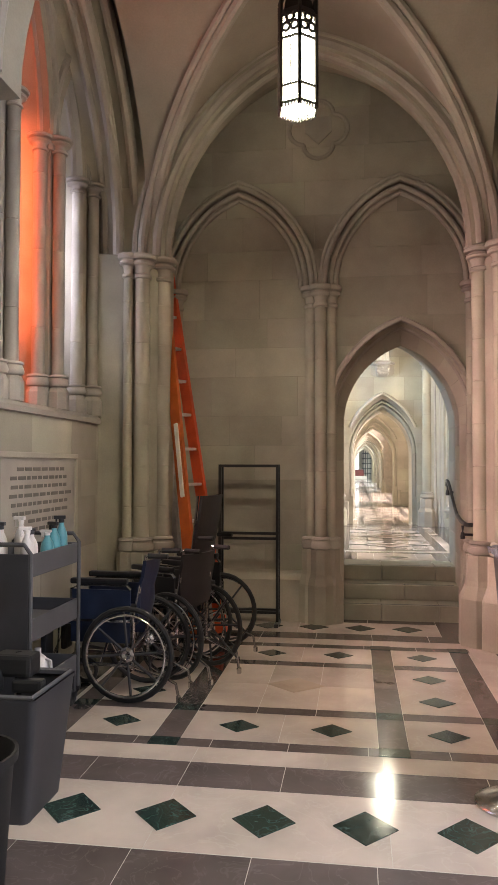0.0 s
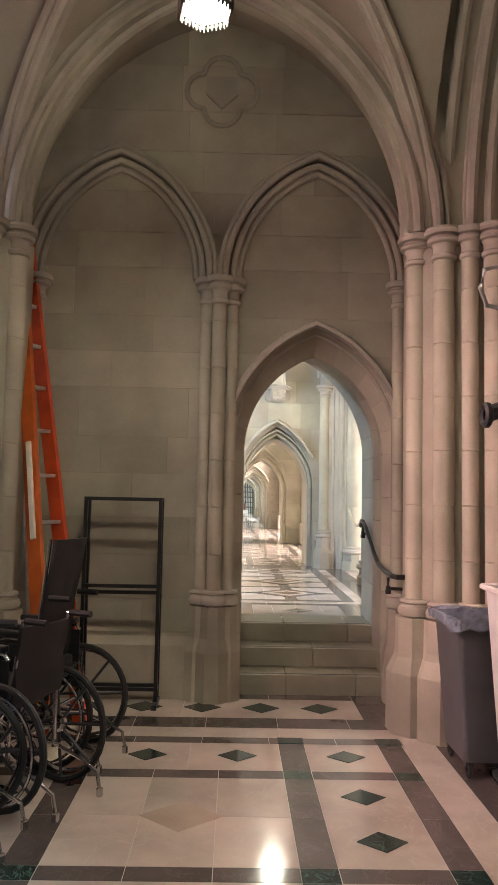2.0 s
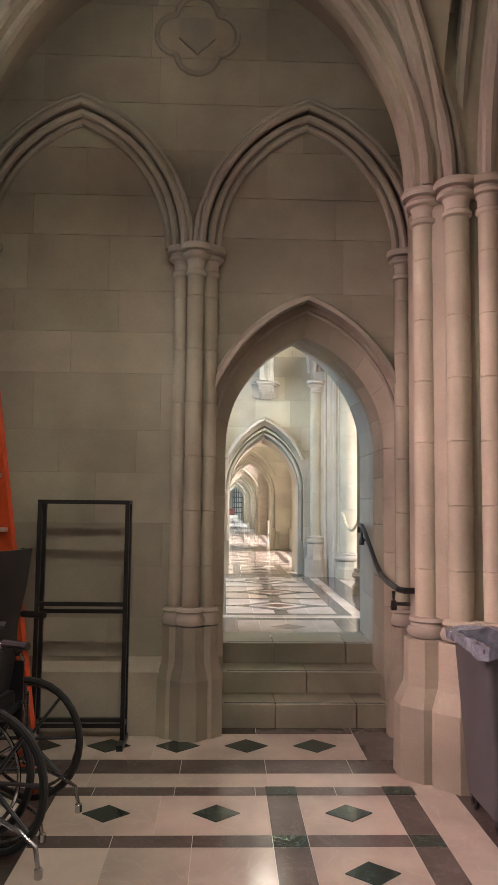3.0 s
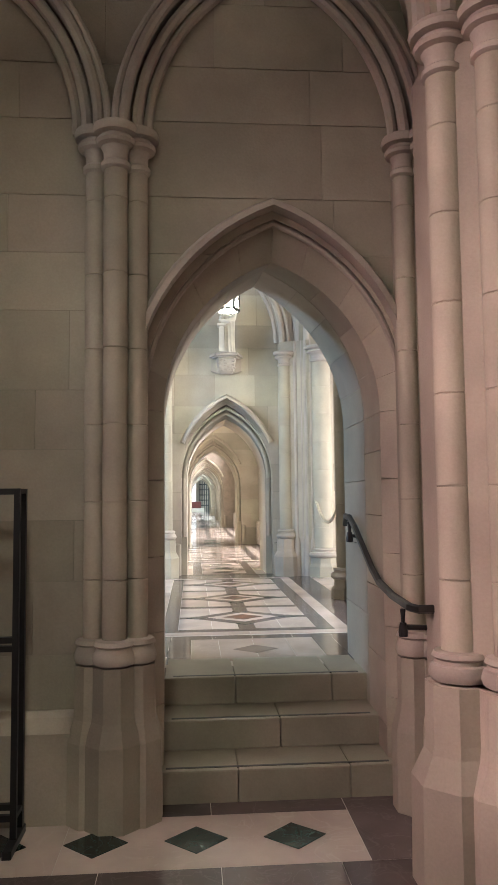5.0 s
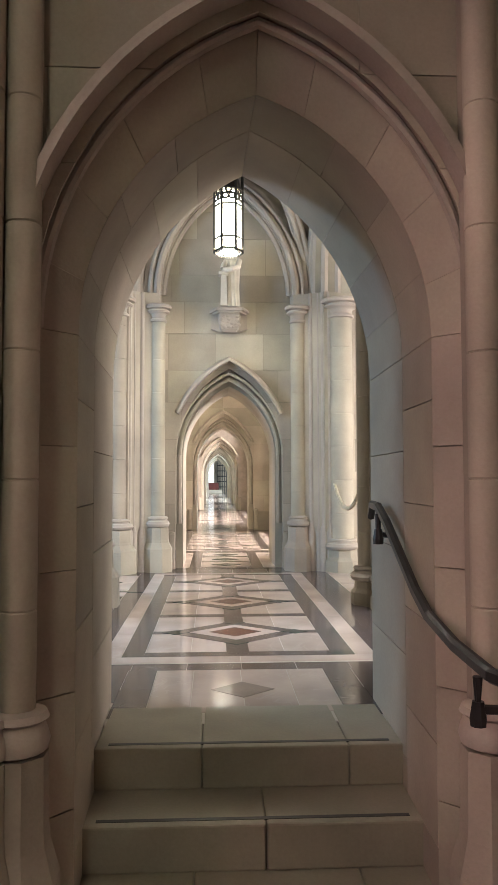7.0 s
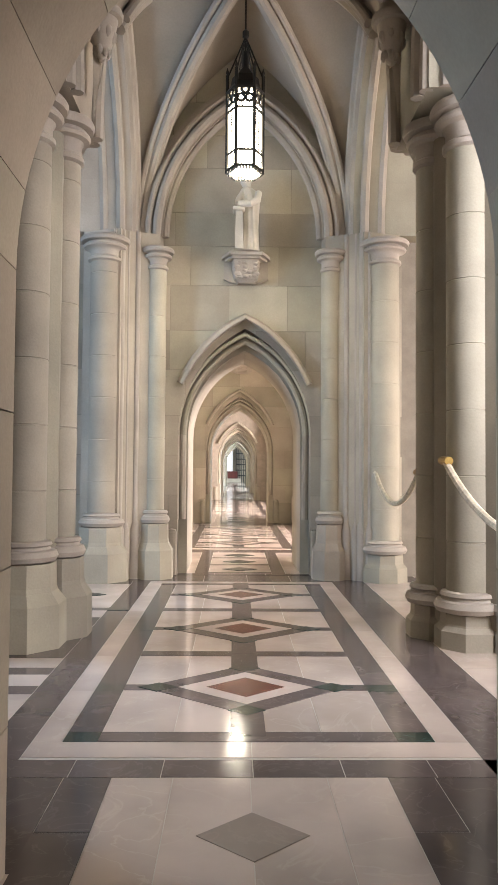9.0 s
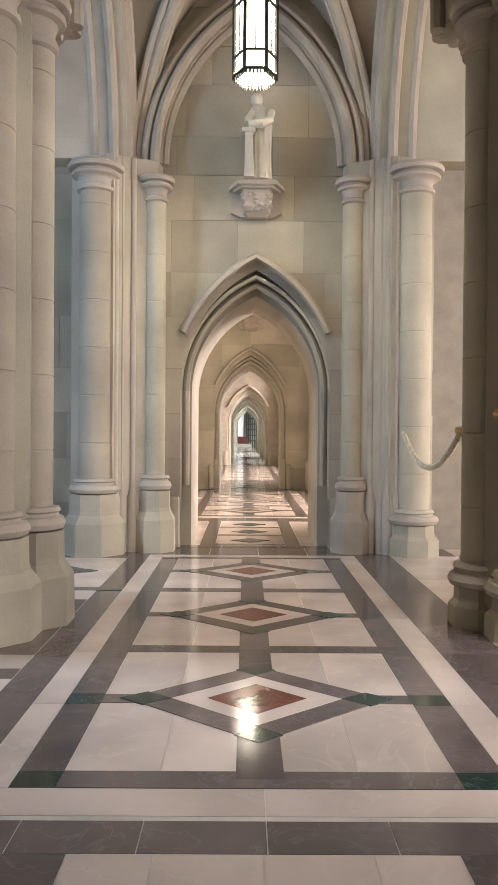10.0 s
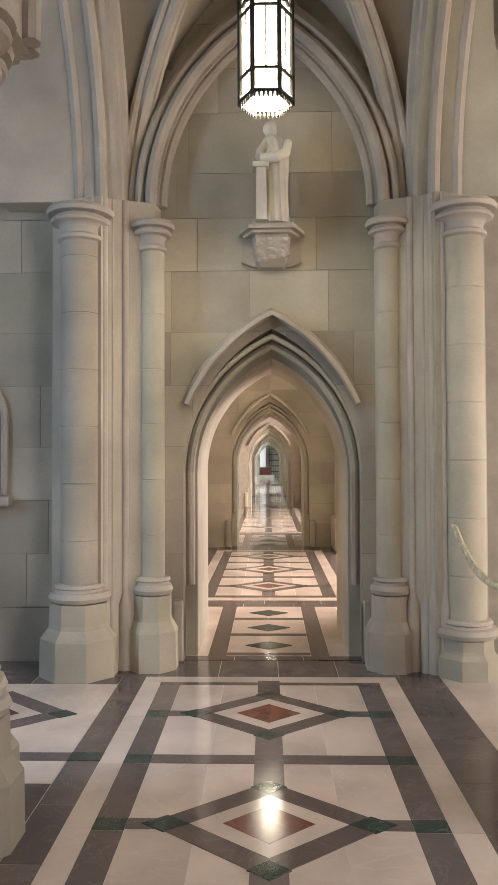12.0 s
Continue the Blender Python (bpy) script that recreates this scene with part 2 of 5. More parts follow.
def capital_profile(r0, z, h):
    k, o = h, max(0.8, min(1.4, 0.4 + r0 * 7.5))
    r = r0
    return [(r0 + (a - r0) * o, b) for a, b in [(r, z), (r * 1.0 + 0.016, z + 0.01 * k / 0.2), (r + 0.016, z + 0.03 * k / 0.2), (r + 0.0, z + 0.042 * k / 0.2), (r + 0.002, z + 0.08 * k / 0.2),
            (r + 0.015, z + 0.1 * k / 0.2), (r + 0.042, z + 0.108 * k / 0.2), (r + 0.05, z + 0.122 * k / 0.2), (r + 0.042, z + 0.136 * k / 0.2), (r + 0.026, z + 0.139 * k / 0.2), (r + 0.028, z + 0.149 * k / 0.2), (r + 0.062, z + 0.154 * k / 0.2),
            (r + 0.07, z + 0.175 * k / 0.2), (r + 0.06, z + 0.195 * k / 0.2), (r + 0.02, z + 0.2 * k / 0.2)]]


def base_profile(r, z, h):
    k = min(1.0, 0.25 + r * 6)
    return [(r + 0.02 * k, z), (r + 0.06 * k, z + 0.01), (r + 0.075 * k, z + 0.3 * h), (r + 0.06 * k, z + 0.55 * h), (r + 0.03, z + 0.6 * h), (r + 0.025, z + 0.72 * h), (r + 0.038, z + 0.8 * h), (r + 0.03, z + 0.95 * h), (r, z + h)]


def plinth_profile(r, z0, z1, flare=1.0):
    d, k = z1 - z0, flare * min(1.0, 0.25 + r * 6)
    return [(r + 0.13 * k, z0), (r + 0.125 * k, z0 + 0.52 * d), (r + 0.075 * k, z0 + 0.66 * d), (r + 0.068 * k, z0 + 0.72 * d), (r + 0.065 * k, z1)]


def pier(name, shafts, core, z0, zplinth, zcap, caph, label, flare=1.0, top=0.0):
    """A clustered pier: shafts (x, y, r) round a core outline."""
    p = thing(name, label, "pier", kind="structure")
    if core:
        bm = bmesh.new()
        prism(bm, core, "z", z0, max(top, zcap + caph))
        part("core", bm, LIME, p)
    for i, (x, y, r) in enumerate(shafts):
        bm = bmesh.new()
        lathe(bm, shaft_profile(r, zplinth + 0.1, zcap, 0.36, 0.2), x, y, 20)
        part("shaft", bm, LIME, p, smooth=True)
        bm = bmesh.new()
        lathe(bm, capital_profile(r, zcap, caph), x, y, 20)
        part("capital", bm, LIME_PALE, p, smooth=True)
        bm = bmesh.new()
        lathe(bm, base_profile(r, zplinth, 0.12), x, y, 20)
        part("base", bm, LIME_PALE, p, smooth=True)
        bm = bmesh.new()
        lathe(bm, plinth_profile(r, z0, zplinth, flare), x, y, 8, math.pi / 8)
        part("plinth", bm, LIME, p)
    return p


def ashlar(parent, outline, axis, at, out, course, width, seed, u0, u1, v0, v1, mat=LIME, gap=0.004, depth=0.01, cap=300):
    """Stone blocks cut from an upright outline, each proud of the wall behind it."""
    rnd = random.Random(seed)
    src = bmesh.new()
    src.faces.new([src.verts.new((u, v, 0)) for u, v in outline])
    bmesh.ops.triangulate(src, faces=src.faces)
    v, row, made = v0, 0, 0
    while v < v1 - 0.02:
        h = course * rnd.choice((0.85, 1.0, 1.0, 1.15))
        top = min(v + h, v1)
        u = u0 - rnd.random() * width
        while u < u1:
            w = width * rnd.uniform(0.65, 1.35)
            a, b = max(u, u0), min(u + w, u1)
            u += w
            if b - a < 0.06:
                continue
            bm = src.copy()
            for co, no in (((a + gap / 2, 0, 0), (-1, 0, 0)), ((b - gap / 2, 0, 0), (1, 0, 0)), ((0, v + gap / 2, 0), (0, -1, 0)), ((0, top - gap / 2, 0), (0, 1, 0))):
                bmesh.ops.bisect_plane(bm, geom=bm.verts[:] + bm.edges[:] + bm.faces[:], plane_co=co, plane_no=no, clear_outer=True)
            if not bm.faces:
                bm.free()
                continue
            r = bmesh.ops.extrude_face_region(bm, geom=bm.faces[:])
            lift = depth * rnd.uniform(0.75, 1.05)
            for vert in [g for g in r["geom"] if isinstance(g, bmesh.types.BMVert)]:
                vert.co.z = lift
            for vert in bm.verts:
                p, q, z = vert.co
                vert.co = {"y": (p, at + out * z, q), "x": (at + out * z, p, q), "z": (p, q, at + out * z)}[axis]
            part("stone_block", bm, mat, parent)
            made += 1
        v, row = top, row + 1
    src.free()

# ---- large structure ----
AX, DX, UP = -0.36, 0.44, 0.455   # axis of the first bay, axis of the doorways, upper floor level
FACE, BACK = 7.28, 8.5            # the end wall
FAR = 13.4                        # the wall across the second bay

# first-bay end wall with its doorway
end_wall = thing("wall_end", "beige limestone end wall with blind arcade and pointed doorway", "wall", kind="structure")
door_front, door_in, door_back = (DX, 0.665, 1.9, 0.955), (DX, 0.56, 1.9, 0.785), (DX - .005, 0.588, 1.9, 0.955)
out_wall = holed(-2.6, 1.9, 0.0, 6.2, [(DX, 0.612, 1.9, 0.99)])
part("backing", prism(bmesh.new(), out_wall, "y", FACE + 0.2, BACK), MORTAR, end_wall)
part("facing", prism(bmesh.new(), holed(-2.6, 1.9, 0.0, 6.2, [(DX, 0.679, 1.9, 0.973)]), "y", FACE + 0.012, FACE + 0.2), MORTAR, end_wall)
ashlar(end_wall, holed(-2.6, 1.9, 0.0, 6.2, [door_front]), "y", FACE + 0.014, -1, 0.34, 0.75, 3, -2.1, 1.5, 0.0, 5.6)
def loft(name, f, b, y0, y1, thick=0.03):
    """One stone of the doorway between a front and a back run of its edge, thickened outwards."""
    bm = bmesh.new()
    out = lambda p: (DX + (p[0] - DX) * (1 + thick / 0.6), p[1] + (thick if p[1] > 1.95 else 0.0))
    rows = [[bm.verts.new((u, y, v)) for u, v in run] for run, y in ((f, y0), (b, y1), ([out(p) for p in b], y1), ([out(p) for p in f], y0))]
    for k in range(4):
        p, q = rows[k], rows[(k + 1) % 4]
        for i in range(len(f) - 1):
            bm.faces.new((p[i], p[i + 1], q[i + 1], q[i]))
    for i in (0, -1):
        bm.faces.new([r[i] for r in rows])
    part(name, bm, LIME, end_wall, smooth=True)
def stones(name, near, far, y0, y1, cuts, heights, thick):
    """Jamb stones and voussoirs from one arch at y0 to another at y1, with fine joints."""
    at = lambda t: tuple(p + (q - p) * t for p, q in zip(near, far))
    fa, ba = arc(*near, 24), arc(*far, 24)
    for i, j in zip(cuts, cuts[1:]):
        for q in (slice(i, j + 1), slice(48 - j, 49 - i)):
            f, b = [Vector(p) for p in fa[q]], [Vector(p) for p in ba[q]]
            for w in (f, b):
                w[0], w[-1] = w[0].lerp(w[1], .02), w[-1].lerp(w[-2], .02)
            loft(name, [tuple(p) for p in f], [tuple(p) for p in b], y0 + .002, y1 - .002, thick)
    for za, zb in zip(heights, heights[1:]):
        for sx in (-1, 1):
            loft("jamb_stone", [(near[0] + sx * near[1], za + .002), (near[0] + sx * near[1], zb - .002)], [(far[0] + sx * far[1], za + .002), (far[0] + sx * far[1], zb - .002)], y0 + .002, y1 - .002, thick)
mid = tuple(p + (q - p) * .45 for p, q in zip(door_in, door_back))
stones("voussoir", door_in, mid, FACE + .17, 7.86, [0, 5, 11, 17, 24], [0.0, 0.3, 0.62, 0.98, 1.36, 1.7, 1.9], .02)
stones("voussoir", mid, door_back, 7.86, BACK + .004, [0, 4, 9, 14, 19, 24], [0.0, 0.42, 0.8, 1.18, 1.55, 1.9], .02)
stones("splay_stone", door_front, door_in, FACE + .055, FACE + .17, [0, 4, 9, 14, 20, 24], [0.0, 0.45, 0.8, 1.17, 1.55, 1.9], .012)
moulds = bmesh.new()
moulding(moulds, *door_front, FACE + 0.055, [(-0.005, 0.0, 1.0)], 0.018)
part("door_roll", moulds, LIME_PALE, end_wall, smooth=True)
bm = bmesh.new()
hood = [(0.0, 0.0), (0.09, 0.0), (0.085, 0.03), (0.03, 0.055), (0.0, 0.05)]
pts = arc(DX - .01, 0.585, 1.9, 0.88, 14, 0.105)[4:-4]
sweep(bm, [(u, FACE, v) for u, v in pts], [(-a, b) for a, b in hood], (0, 1, 0))
part("hood_mould", bm, LIME_PALE, end_wall)

# blind arcade: two arches on shafts
for cx in (AX - 0.79, AX + 0.79):
    bm = bmesh.new()
    ring(bm, cx, 0.62, 3.25, 0.90, FACE - 0.10, FACE + 0.01, 0.1, 0.168)
    moulding(bm, cx, 0.62, 3.25, 0.90, FACE, [(0.0, -0.02, 1.0), (0.05, -0.055, 1.1), (0.11, -0.1, 1.0), (0.155, -0.095, .7)], 0.026)
    part("blind_arch", bm, LIME_PALE, end_wall)
bm = bmesh.new()
path = [(AX + 0.14 * math.cos(c) + 0.15 * math.cos(a), FACE - 0.005, 4.83 + 0.14 * math.sin(c) + 0.15 * math.sin(a))
        for c in (0, math.pi / 2, math.pi, 3 * math.pi / 2) for a in [c - 1.5 + 3.0 * k / 8 for k in range(9)]]
tube(bm, path, 0.022, 8, True, (0, 1, 0))
part("quatrefoil", bm, LIME_PALE, end_wall)
bm = bmesh.new()
prism(bm, [(AX - .13, 4.95), (AX - .13, 4.8), (AX, 4.68), (AX + .13, 4.8), (AX + .13, 4.95)], "y", FACE - 0.02, FACE + .01)
part("shield", bm, LIME_PALE, end_wall)

SX = AX + .025
pier("arcade_shaft", [(SX - 0.1, FACE - 0.06, 0.05), (SX, FACE - 0.115, 0.058), (SX + 0.1, FACE - 0.06, 0.05)],
     [(SX - .14, FACE), (SX - .09, FACE - .06), (SX - .05, FACE - .055), (SX + .05, FACE - .055), (SX + .09, FACE - .06), (SX + .14, FACE)], 0.0, 0.70, 3.03, 0.22, "triple limestone shaft between the blind arches", 1.05)
for s in (-1, 1):
    x = AX + s * (1.44 if s > 0 else 1.40)
    pier("arcade_respond", [(x - s * 0.0, FACE - 0.08, 0.05), (x + s * 0.10, FACE - 0.14, 0.05)], [(x - .04, FACE), (x - .04, FACE - .08), (x + s * .3, FACE - .2), (x + s * .3, FACE)], 0.0, 0.70, 3.04, 0.21, "slender limestone wall shaft at the end wall", 1.0)
# low wall bench course
bm = bmesh.new()
sec = [(0, 0), (-0.11, 0), (-0.11, 0.40), (-0.06, 0.46), (-0.02, 0.48), (0, 0.48)]
for a, b in ((-2.1, DX - 0.66), (DX + 0.66, 1.5)):
    prism(bm, [(FACE + u, v) for u, v in sec], "x", a, b)
part("base_course", bm, LIME, end_wall)

# steps
for i in range(3):
    st = thing("step", "worn grey-green stone step with dark grip strip", "step", "steps in the doorway", "structure")
    y0 = 7.35 + 0.29 * i
    x0, x1 = DX - 0.58, DX + 0.58
    if i == 0:
        x0, x1 = DX - 0.60, DX + 0.60
    cuts = [x0, x0 + 0.4, x0 + 0.95, x1] if i % 2 == 0 else [x0, x0 + 0.62, x1]
    for a, b in zip(cuts, cuts[1:]):
        part("tread_slab", box(bmesh.new(), a + .0015, b - .0015, y0, y0 + (0.5 if i == 2 else 0.36), 0.152 * i + (0.0 if i else -.05), 0.1517 * (i + 1), 0.008), STEP, st)
    part("grip_strip", box(bmesh.new(), x0 + .05, x1 - .05, y0 + 0.035, y0 + 0.055, 0.1517 * (i + 1) - .003, 0.1517 * (i + 1) + 0.0015), IRON, st)

# piers of the first bay and its vault
def corner(s, y, flip, n=4):
    x = lambda d: AX + s * (d + (.04 if s > 0 else 0))
    yy = lambda d: y + flip * d
    sh = [(x(1.37), yy(0.06), 0.07), (x(1.52), yy(-0.09), 0.07), (x(1.68 if s > 0 else 1.63), yy(-0.15), 0.055 if s > 0 else .04), (x(1.83), yy(-0.2), 0.07)]
    core = [(x(1.38), yy(0.5)), (x(1.36), yy(0.02)), (x(1.5), yy(-0.06)), (x(1.9), yy(-0.19)), (x(2.3), yy(-0.2)), (x(2.3), yy(0.5))]
    pier("clustered_pier", sh[:n], core, 0.0, 0.75, 3.15, 0.22, "clustered limestone pier with moulded capital and octagonal base", 1.5)
corner(-1, 6.45, 1, 3)
corner(1, 6.45, 1)
corner(-1, 3.0, -1, 2)
corner(1, 3.6, -1)

def vault(name, cx, cy, hx, hy, zs, rise, label, n=36):
    def f(u, half):
        u = abs(u)
        big = (rise * rise + half * half) / (2 * half)
        return math.sqrt(max(0, big * big - (u + big - half) ** 2))
    bm = bmesh.new()
    g = [[bm.verts.new((cx + hx * (2 * i / n - 1), cy + hy * (2 * j / n - 1), zs + max(f(hx * (2 * i / n - 1), hx), f(hy * (2 * j / n - 1), hy)))) for j in range(n + 1)] for i in range(n + 1)]
    for i in range(n):
        for j in range(n):
            bm.faces.new((g[i][j], g[i + 1][j], g[i + 1][j + 1], g[i][j + 1]))
    top = bmesh.ops.extrude_face_region(bm, geom=bm.faces[:])
    for v in [q for q in top["geom"] if isinstance(q, bmesh.types.BMVert)]:
        v.co.z += 0.15
    ceil = tagged(part(name, bm, VAULT, smooth=True), label, "vault", kind="structure")
    for sx in (-1, 1):
        for sy in (-1, 1):
            path = [(cx + sx * hx * (1 - t), cy + sy * hy * (1 - t), zs + f(hx * (1 - t), hx) - 0.02) for t in [k / 30 for k in range(31)]]
            if cy > BACK and abs(path[0][1] - R2) < .3:
                path = [p for p in path if p[2] > 4.12]
            d = Vector((-sy * hy, sx * hx, 0)).normalized()
            bm = bmesh.new()
            for a, b, r in ((0, 0.035, 0.04), (-0.055, -0.01, 0.03), (0.055, -0.01, 0.03)):
                tube(bm, [Vector(p) + d * a - Vector((0, 0, b)) for p in path], r, 8, side=tuple(d))
            part("diagonal_rib", bm, LIME_PALE, ceil, smooth=True)
    bm = bmesh.new()
    lathe(bm, [(0.05, zs + rise - 0.16), (0.13, zs + rise - 0.12), (0.15, zs + rise - 0.04), (0.15, zs + rise + .02)], cx, cy, 16)
    part("boss", bm, LIME_PALE, ceil)
    return ceil

ZS1, RISE1 = 3.38, 1.95
vault("ceiling_bay", AX, 5.0, 1.5, 1.5, ZS1, RISE1, "ribbed beige stone vault over the storage bay")
vault("ceiling_bay_behind", AX, 0.6, 1.5, 2.7, ZS1, RISE1, "ribbed beige stone vault over the entrance bay")
for yc, d in ((6.45, 1), (3.3, -1)):
    arch = thing("transverse_arch", "moulded pointed limestone arch across the bay", "arch", kind="structure")
    bm = bmesh.new()
    ring(bm, AX, 1.34, ZS1, 1.8, yc - 0.02, yc + 0.25, 0.0, 0.95)
    part("arch_band", bm, LIME, arch)
    for off, al, r in ((0.0, 0.06, 1.2), (0.07, -0.03, 1.3), (0.15, -0.02, .8), (0.2, -0.07, 1.1), (0.27, -0.05, .8)):
        part("roll", moulding(bmesh.new(), AX, 1.34, ZS1, 1.8, yc + 0.02, [(off, al * d, r)], 0.034), LIME_PALE, arch, smooth=True)
# fill between the arch and the end wall
bm = bmesh.new()
ring(bm, AX, 1.55, ZS1 + .1, 1.95, 6.6, FACE + 0.01, 0.0, 0.15)
part("soffit", bm, VAULT, end_wall)

# side walls of the first bay
LW = -2.25
wall_l = thing("wall_west", "pale limestone side wall below lancet windows", "wall", kind="structure")
part("lower_wall", box(bmesh.new(), LW - 0.9, LW, -3.0, 6.5, 0, 1.93), LIME, wall_l)
ashlar(wall_l, [(3.0, 0), (6.4, 0), (6.4, 1.86), (3.0, 1.86)], "x", LW - .002, 1, .36, .62, 11, 3.0, 6.4, 0.0, 1.86, depth=0.008)
part("upper_wall", prism(bmesh.new(), holed(-3.0, 6.5, 1.93, 6.2, [(3.95, 0.4, 4.03, 1.2), (5.09, 0.33, 4.0, 1.2), (5.85, 0.27, 3.95, 0.8)]), "x", LW - 0.75, LW - 0.1), LIME, wall_l)
wall_r = thing("wall_east", "limestone side wall of the storage bay", "wall", kind="structure")
part("wall_body", box(bmesh.new(), 1.62, 2.1, 3.2, BACK, 0, 6.2), LIME, wall_r)
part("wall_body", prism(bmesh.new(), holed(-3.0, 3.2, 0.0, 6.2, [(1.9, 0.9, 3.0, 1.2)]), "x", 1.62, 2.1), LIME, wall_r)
wall_b = tagged(part("wall_south", box(bmesh.new(), -3.2, 3.6, -3.3, -3.0, 0, 6.2), LIME), "plain limestone wall behind the bay", "wall", kind="structure")
tagged(part("roof_slab", box(bmesh.new(), -6, 9, -3.3, 70, 6.9, 7.1), VAULT), "plain roof over the aisles", "roof", kind="structure")
# unseen alcove behind the arch, added to house the south lamp
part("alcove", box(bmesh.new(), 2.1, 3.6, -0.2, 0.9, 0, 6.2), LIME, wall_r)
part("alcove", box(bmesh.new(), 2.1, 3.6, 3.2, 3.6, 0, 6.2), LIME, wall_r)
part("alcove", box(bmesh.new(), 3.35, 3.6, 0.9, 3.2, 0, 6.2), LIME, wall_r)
for s in (-1, 1):
    arch = thing("wall_arch", "moulded limestone wall arch beside the vault", "arch", kind="structure")
    for d, inner, outer in ((1.74, 0.0, 0.16), (1.62, 0.16, 0.32), (1.5, 0.32, 0.75)):
        bm = bmesh.new()
        ring(bm, 5.0, 1.36, ZS1, 2.0, *sorted((AX + s * d, AX + s * 1.99)), inner, outer, axis="x")
        part("arch_order", bm, LIME, arch)
    for off, d, r in ((0.0, 1.87, .034), (0.0, 1.75, .04), (0.08, 1.735, .026), (0.16, 1.625, .04), (0.24, 1.615, .026), (0.32, 1.505, .04), (0.41, 1.495, .026)):
        part("roll", moulding(bmesh.new(), 5.0, 1.36, ZS1, 2.0, AX + s * d, [(off, 0.0, 1.0)], r, axis="x"), LIME_PALE, arch, smooth=True)

# ---- second bay ----
R2 = 11.03
tagged(part("floor_bed", box(bmesh.new(), -6, 9, BACK - .3, 70, 0.2, UP - 0.001), GROUT), "mortar bed under the marble floor", "floor", kind="structure")
tagged(part("floor_bed_lower", box(bmesh.new(), -4, 4, -3.3, BACK - .3, -0.2, -0.001), GROUT), "mortar bed under the marble floor", "floor", kind="structure")
vault("ceiling_entry", DX, 9.8, 0.92, 1.3, 3.5, 1.75, "ribbed stone vault over the passage")
vault("ceiling_crossing", DX, 12.25, 0.92, 1.15, 3.5, 1.75, "ribbed stone vault over the passage")
for s in (-1, 1):
    side = thing("arcade_wall", "limestone arcade wall above pointed arches", "wall", kind="structure")
    xa, xb = sorted((DX + s * 0.98, DX + s * 1.75))
    arches = [(9.72, 0.92, 3.5, 1.5), (12.35, 0.86, 3.5, 1.5)]
    part("spandrel", prism(bmesh.new(), [(u, v) for u, v in holed(BACK, FAR, 3.5, 6.9, arches)], "x", xa, xb), LIME, side)
    for cx, half, zs, rise in arches:
        for off, al in ((0.0, 0.1), (0.05, 0.0), (0.13, -0.03), (0.02, 0.25)):
            part("roll", moulding(bmesh.new(), cx, half, zs, rise, DX + s * 0.98, [(off, s * al, 1.0)], 0.04, axis="x"), LIME_PALE, side, smooth=True)
    x = lambda d: DX + s * (d + (.05 if s > 0 else .02))
    big_pier = pier("clustered_pier", [(x(1.06), R2 + .02, 0.098), (x(1.19), R2 - 0.24, 0.12), (x(1.45), R2 - .36, .12), (x(1.16), R2 + 0.25, 0.1)],
         [(x(1.04), R2 - .1), (x(1.3), R2 - .4), (x(1.7), R2 - .3), (x(1.7), R2 + .35), (x(1.3), R2 + .4), (x(1.04), R2 + .1)], UP, 0.90 if s < 0 else .64, 3.2, 0.27, "clustered limestone pier of the passage arcade", 1.0 if s < 0 else .55, 3.5)
    for d, o, r in ((1.09, -.11, .026), (1.31, -.325, .026)):
        part("slender_shaft", lathe(bmesh.new(), [(r, UP), (r, 3.24)], x(d), R2 + o, 10), LIME_PALE, big_pier, smooth=True)
    x = lambda d: DX + s * d
    cb = thing("rib_corbel", "carved pale stone corbel under the vault ribs", "corbel", kind="structure")
    part("bell", lathe(bmesh.new(), [(.012, 3.83), (.03, 3.85), (.05, 3.9), (.072, 3.97), (.085, 4.05), (.09, 4.07)], x(.86), R2, 16), LIME_PALE, cb, smooth=True)
    part("abacus", lathe(bmesh.new(), [(.09, 4.07), (.115, 4.08), (.122, 4.1), (.115, 4.125), (.085, 4.135), (.075, 4.15), (.08, 4.45)], x(.86), R2, 16), LIME_PALE, cb, smooth=True)
    bm = bmesh.new()
    rnd = random.Random(4)
    for k in range(14):
        q, v = 2 * math.pi * k / 7, 3.88 + .1 * (k // 7) + rnd.uniform(-.02, .02)
        bmesh.ops.create_icosphere(bm, subdivisions=1, radius=rnd.uniform(.022, .034), matrix=Matrix.Translation((x(.86) + (.04 + .25 * (v - 3.88)) * math.cos(q), R2 + (.04 + .25 * (v - 3.88)) * math.sin(q), v)) @ Matrix.Diagonal((.8, .8, 1.4, 1)))
    part("carved_leaf", bm, LIME_PALE, cb, smooth=True)
    pier("clustered_pier", [(x(1.245 if s > 0 else 1.2), 13.14, 0.125)], [(x(1.1), 13.4), (x(1.02), 13.22), (x(1.06), 13.1), (x(1.4), 13.2), (x(1.4), 13.4)], UP, 0.91 if s < 0 else .69, 3.2, 0.22, "limestone half pier against the passage wall", 1.0 if s < 0 else .6, 3.5)
    pier("wall_shaft", [(x(0.79 if s > 0 else .755), 13.27, 0.078)], [(x(0.72), 13.4), (x(0.74), 13.26), (x(0.93), 13.2), (x(1.12), 13.1), (x(1.12), 13.4)], UP, 0.93, 3.17, 0.2, "slender limestone wall shaft with ringed capital", 1.0, 3.5)
    jm = thing("jamb_moulding", "vertical limestone roll mouldings between the shafts", "moulding", kind="structure")
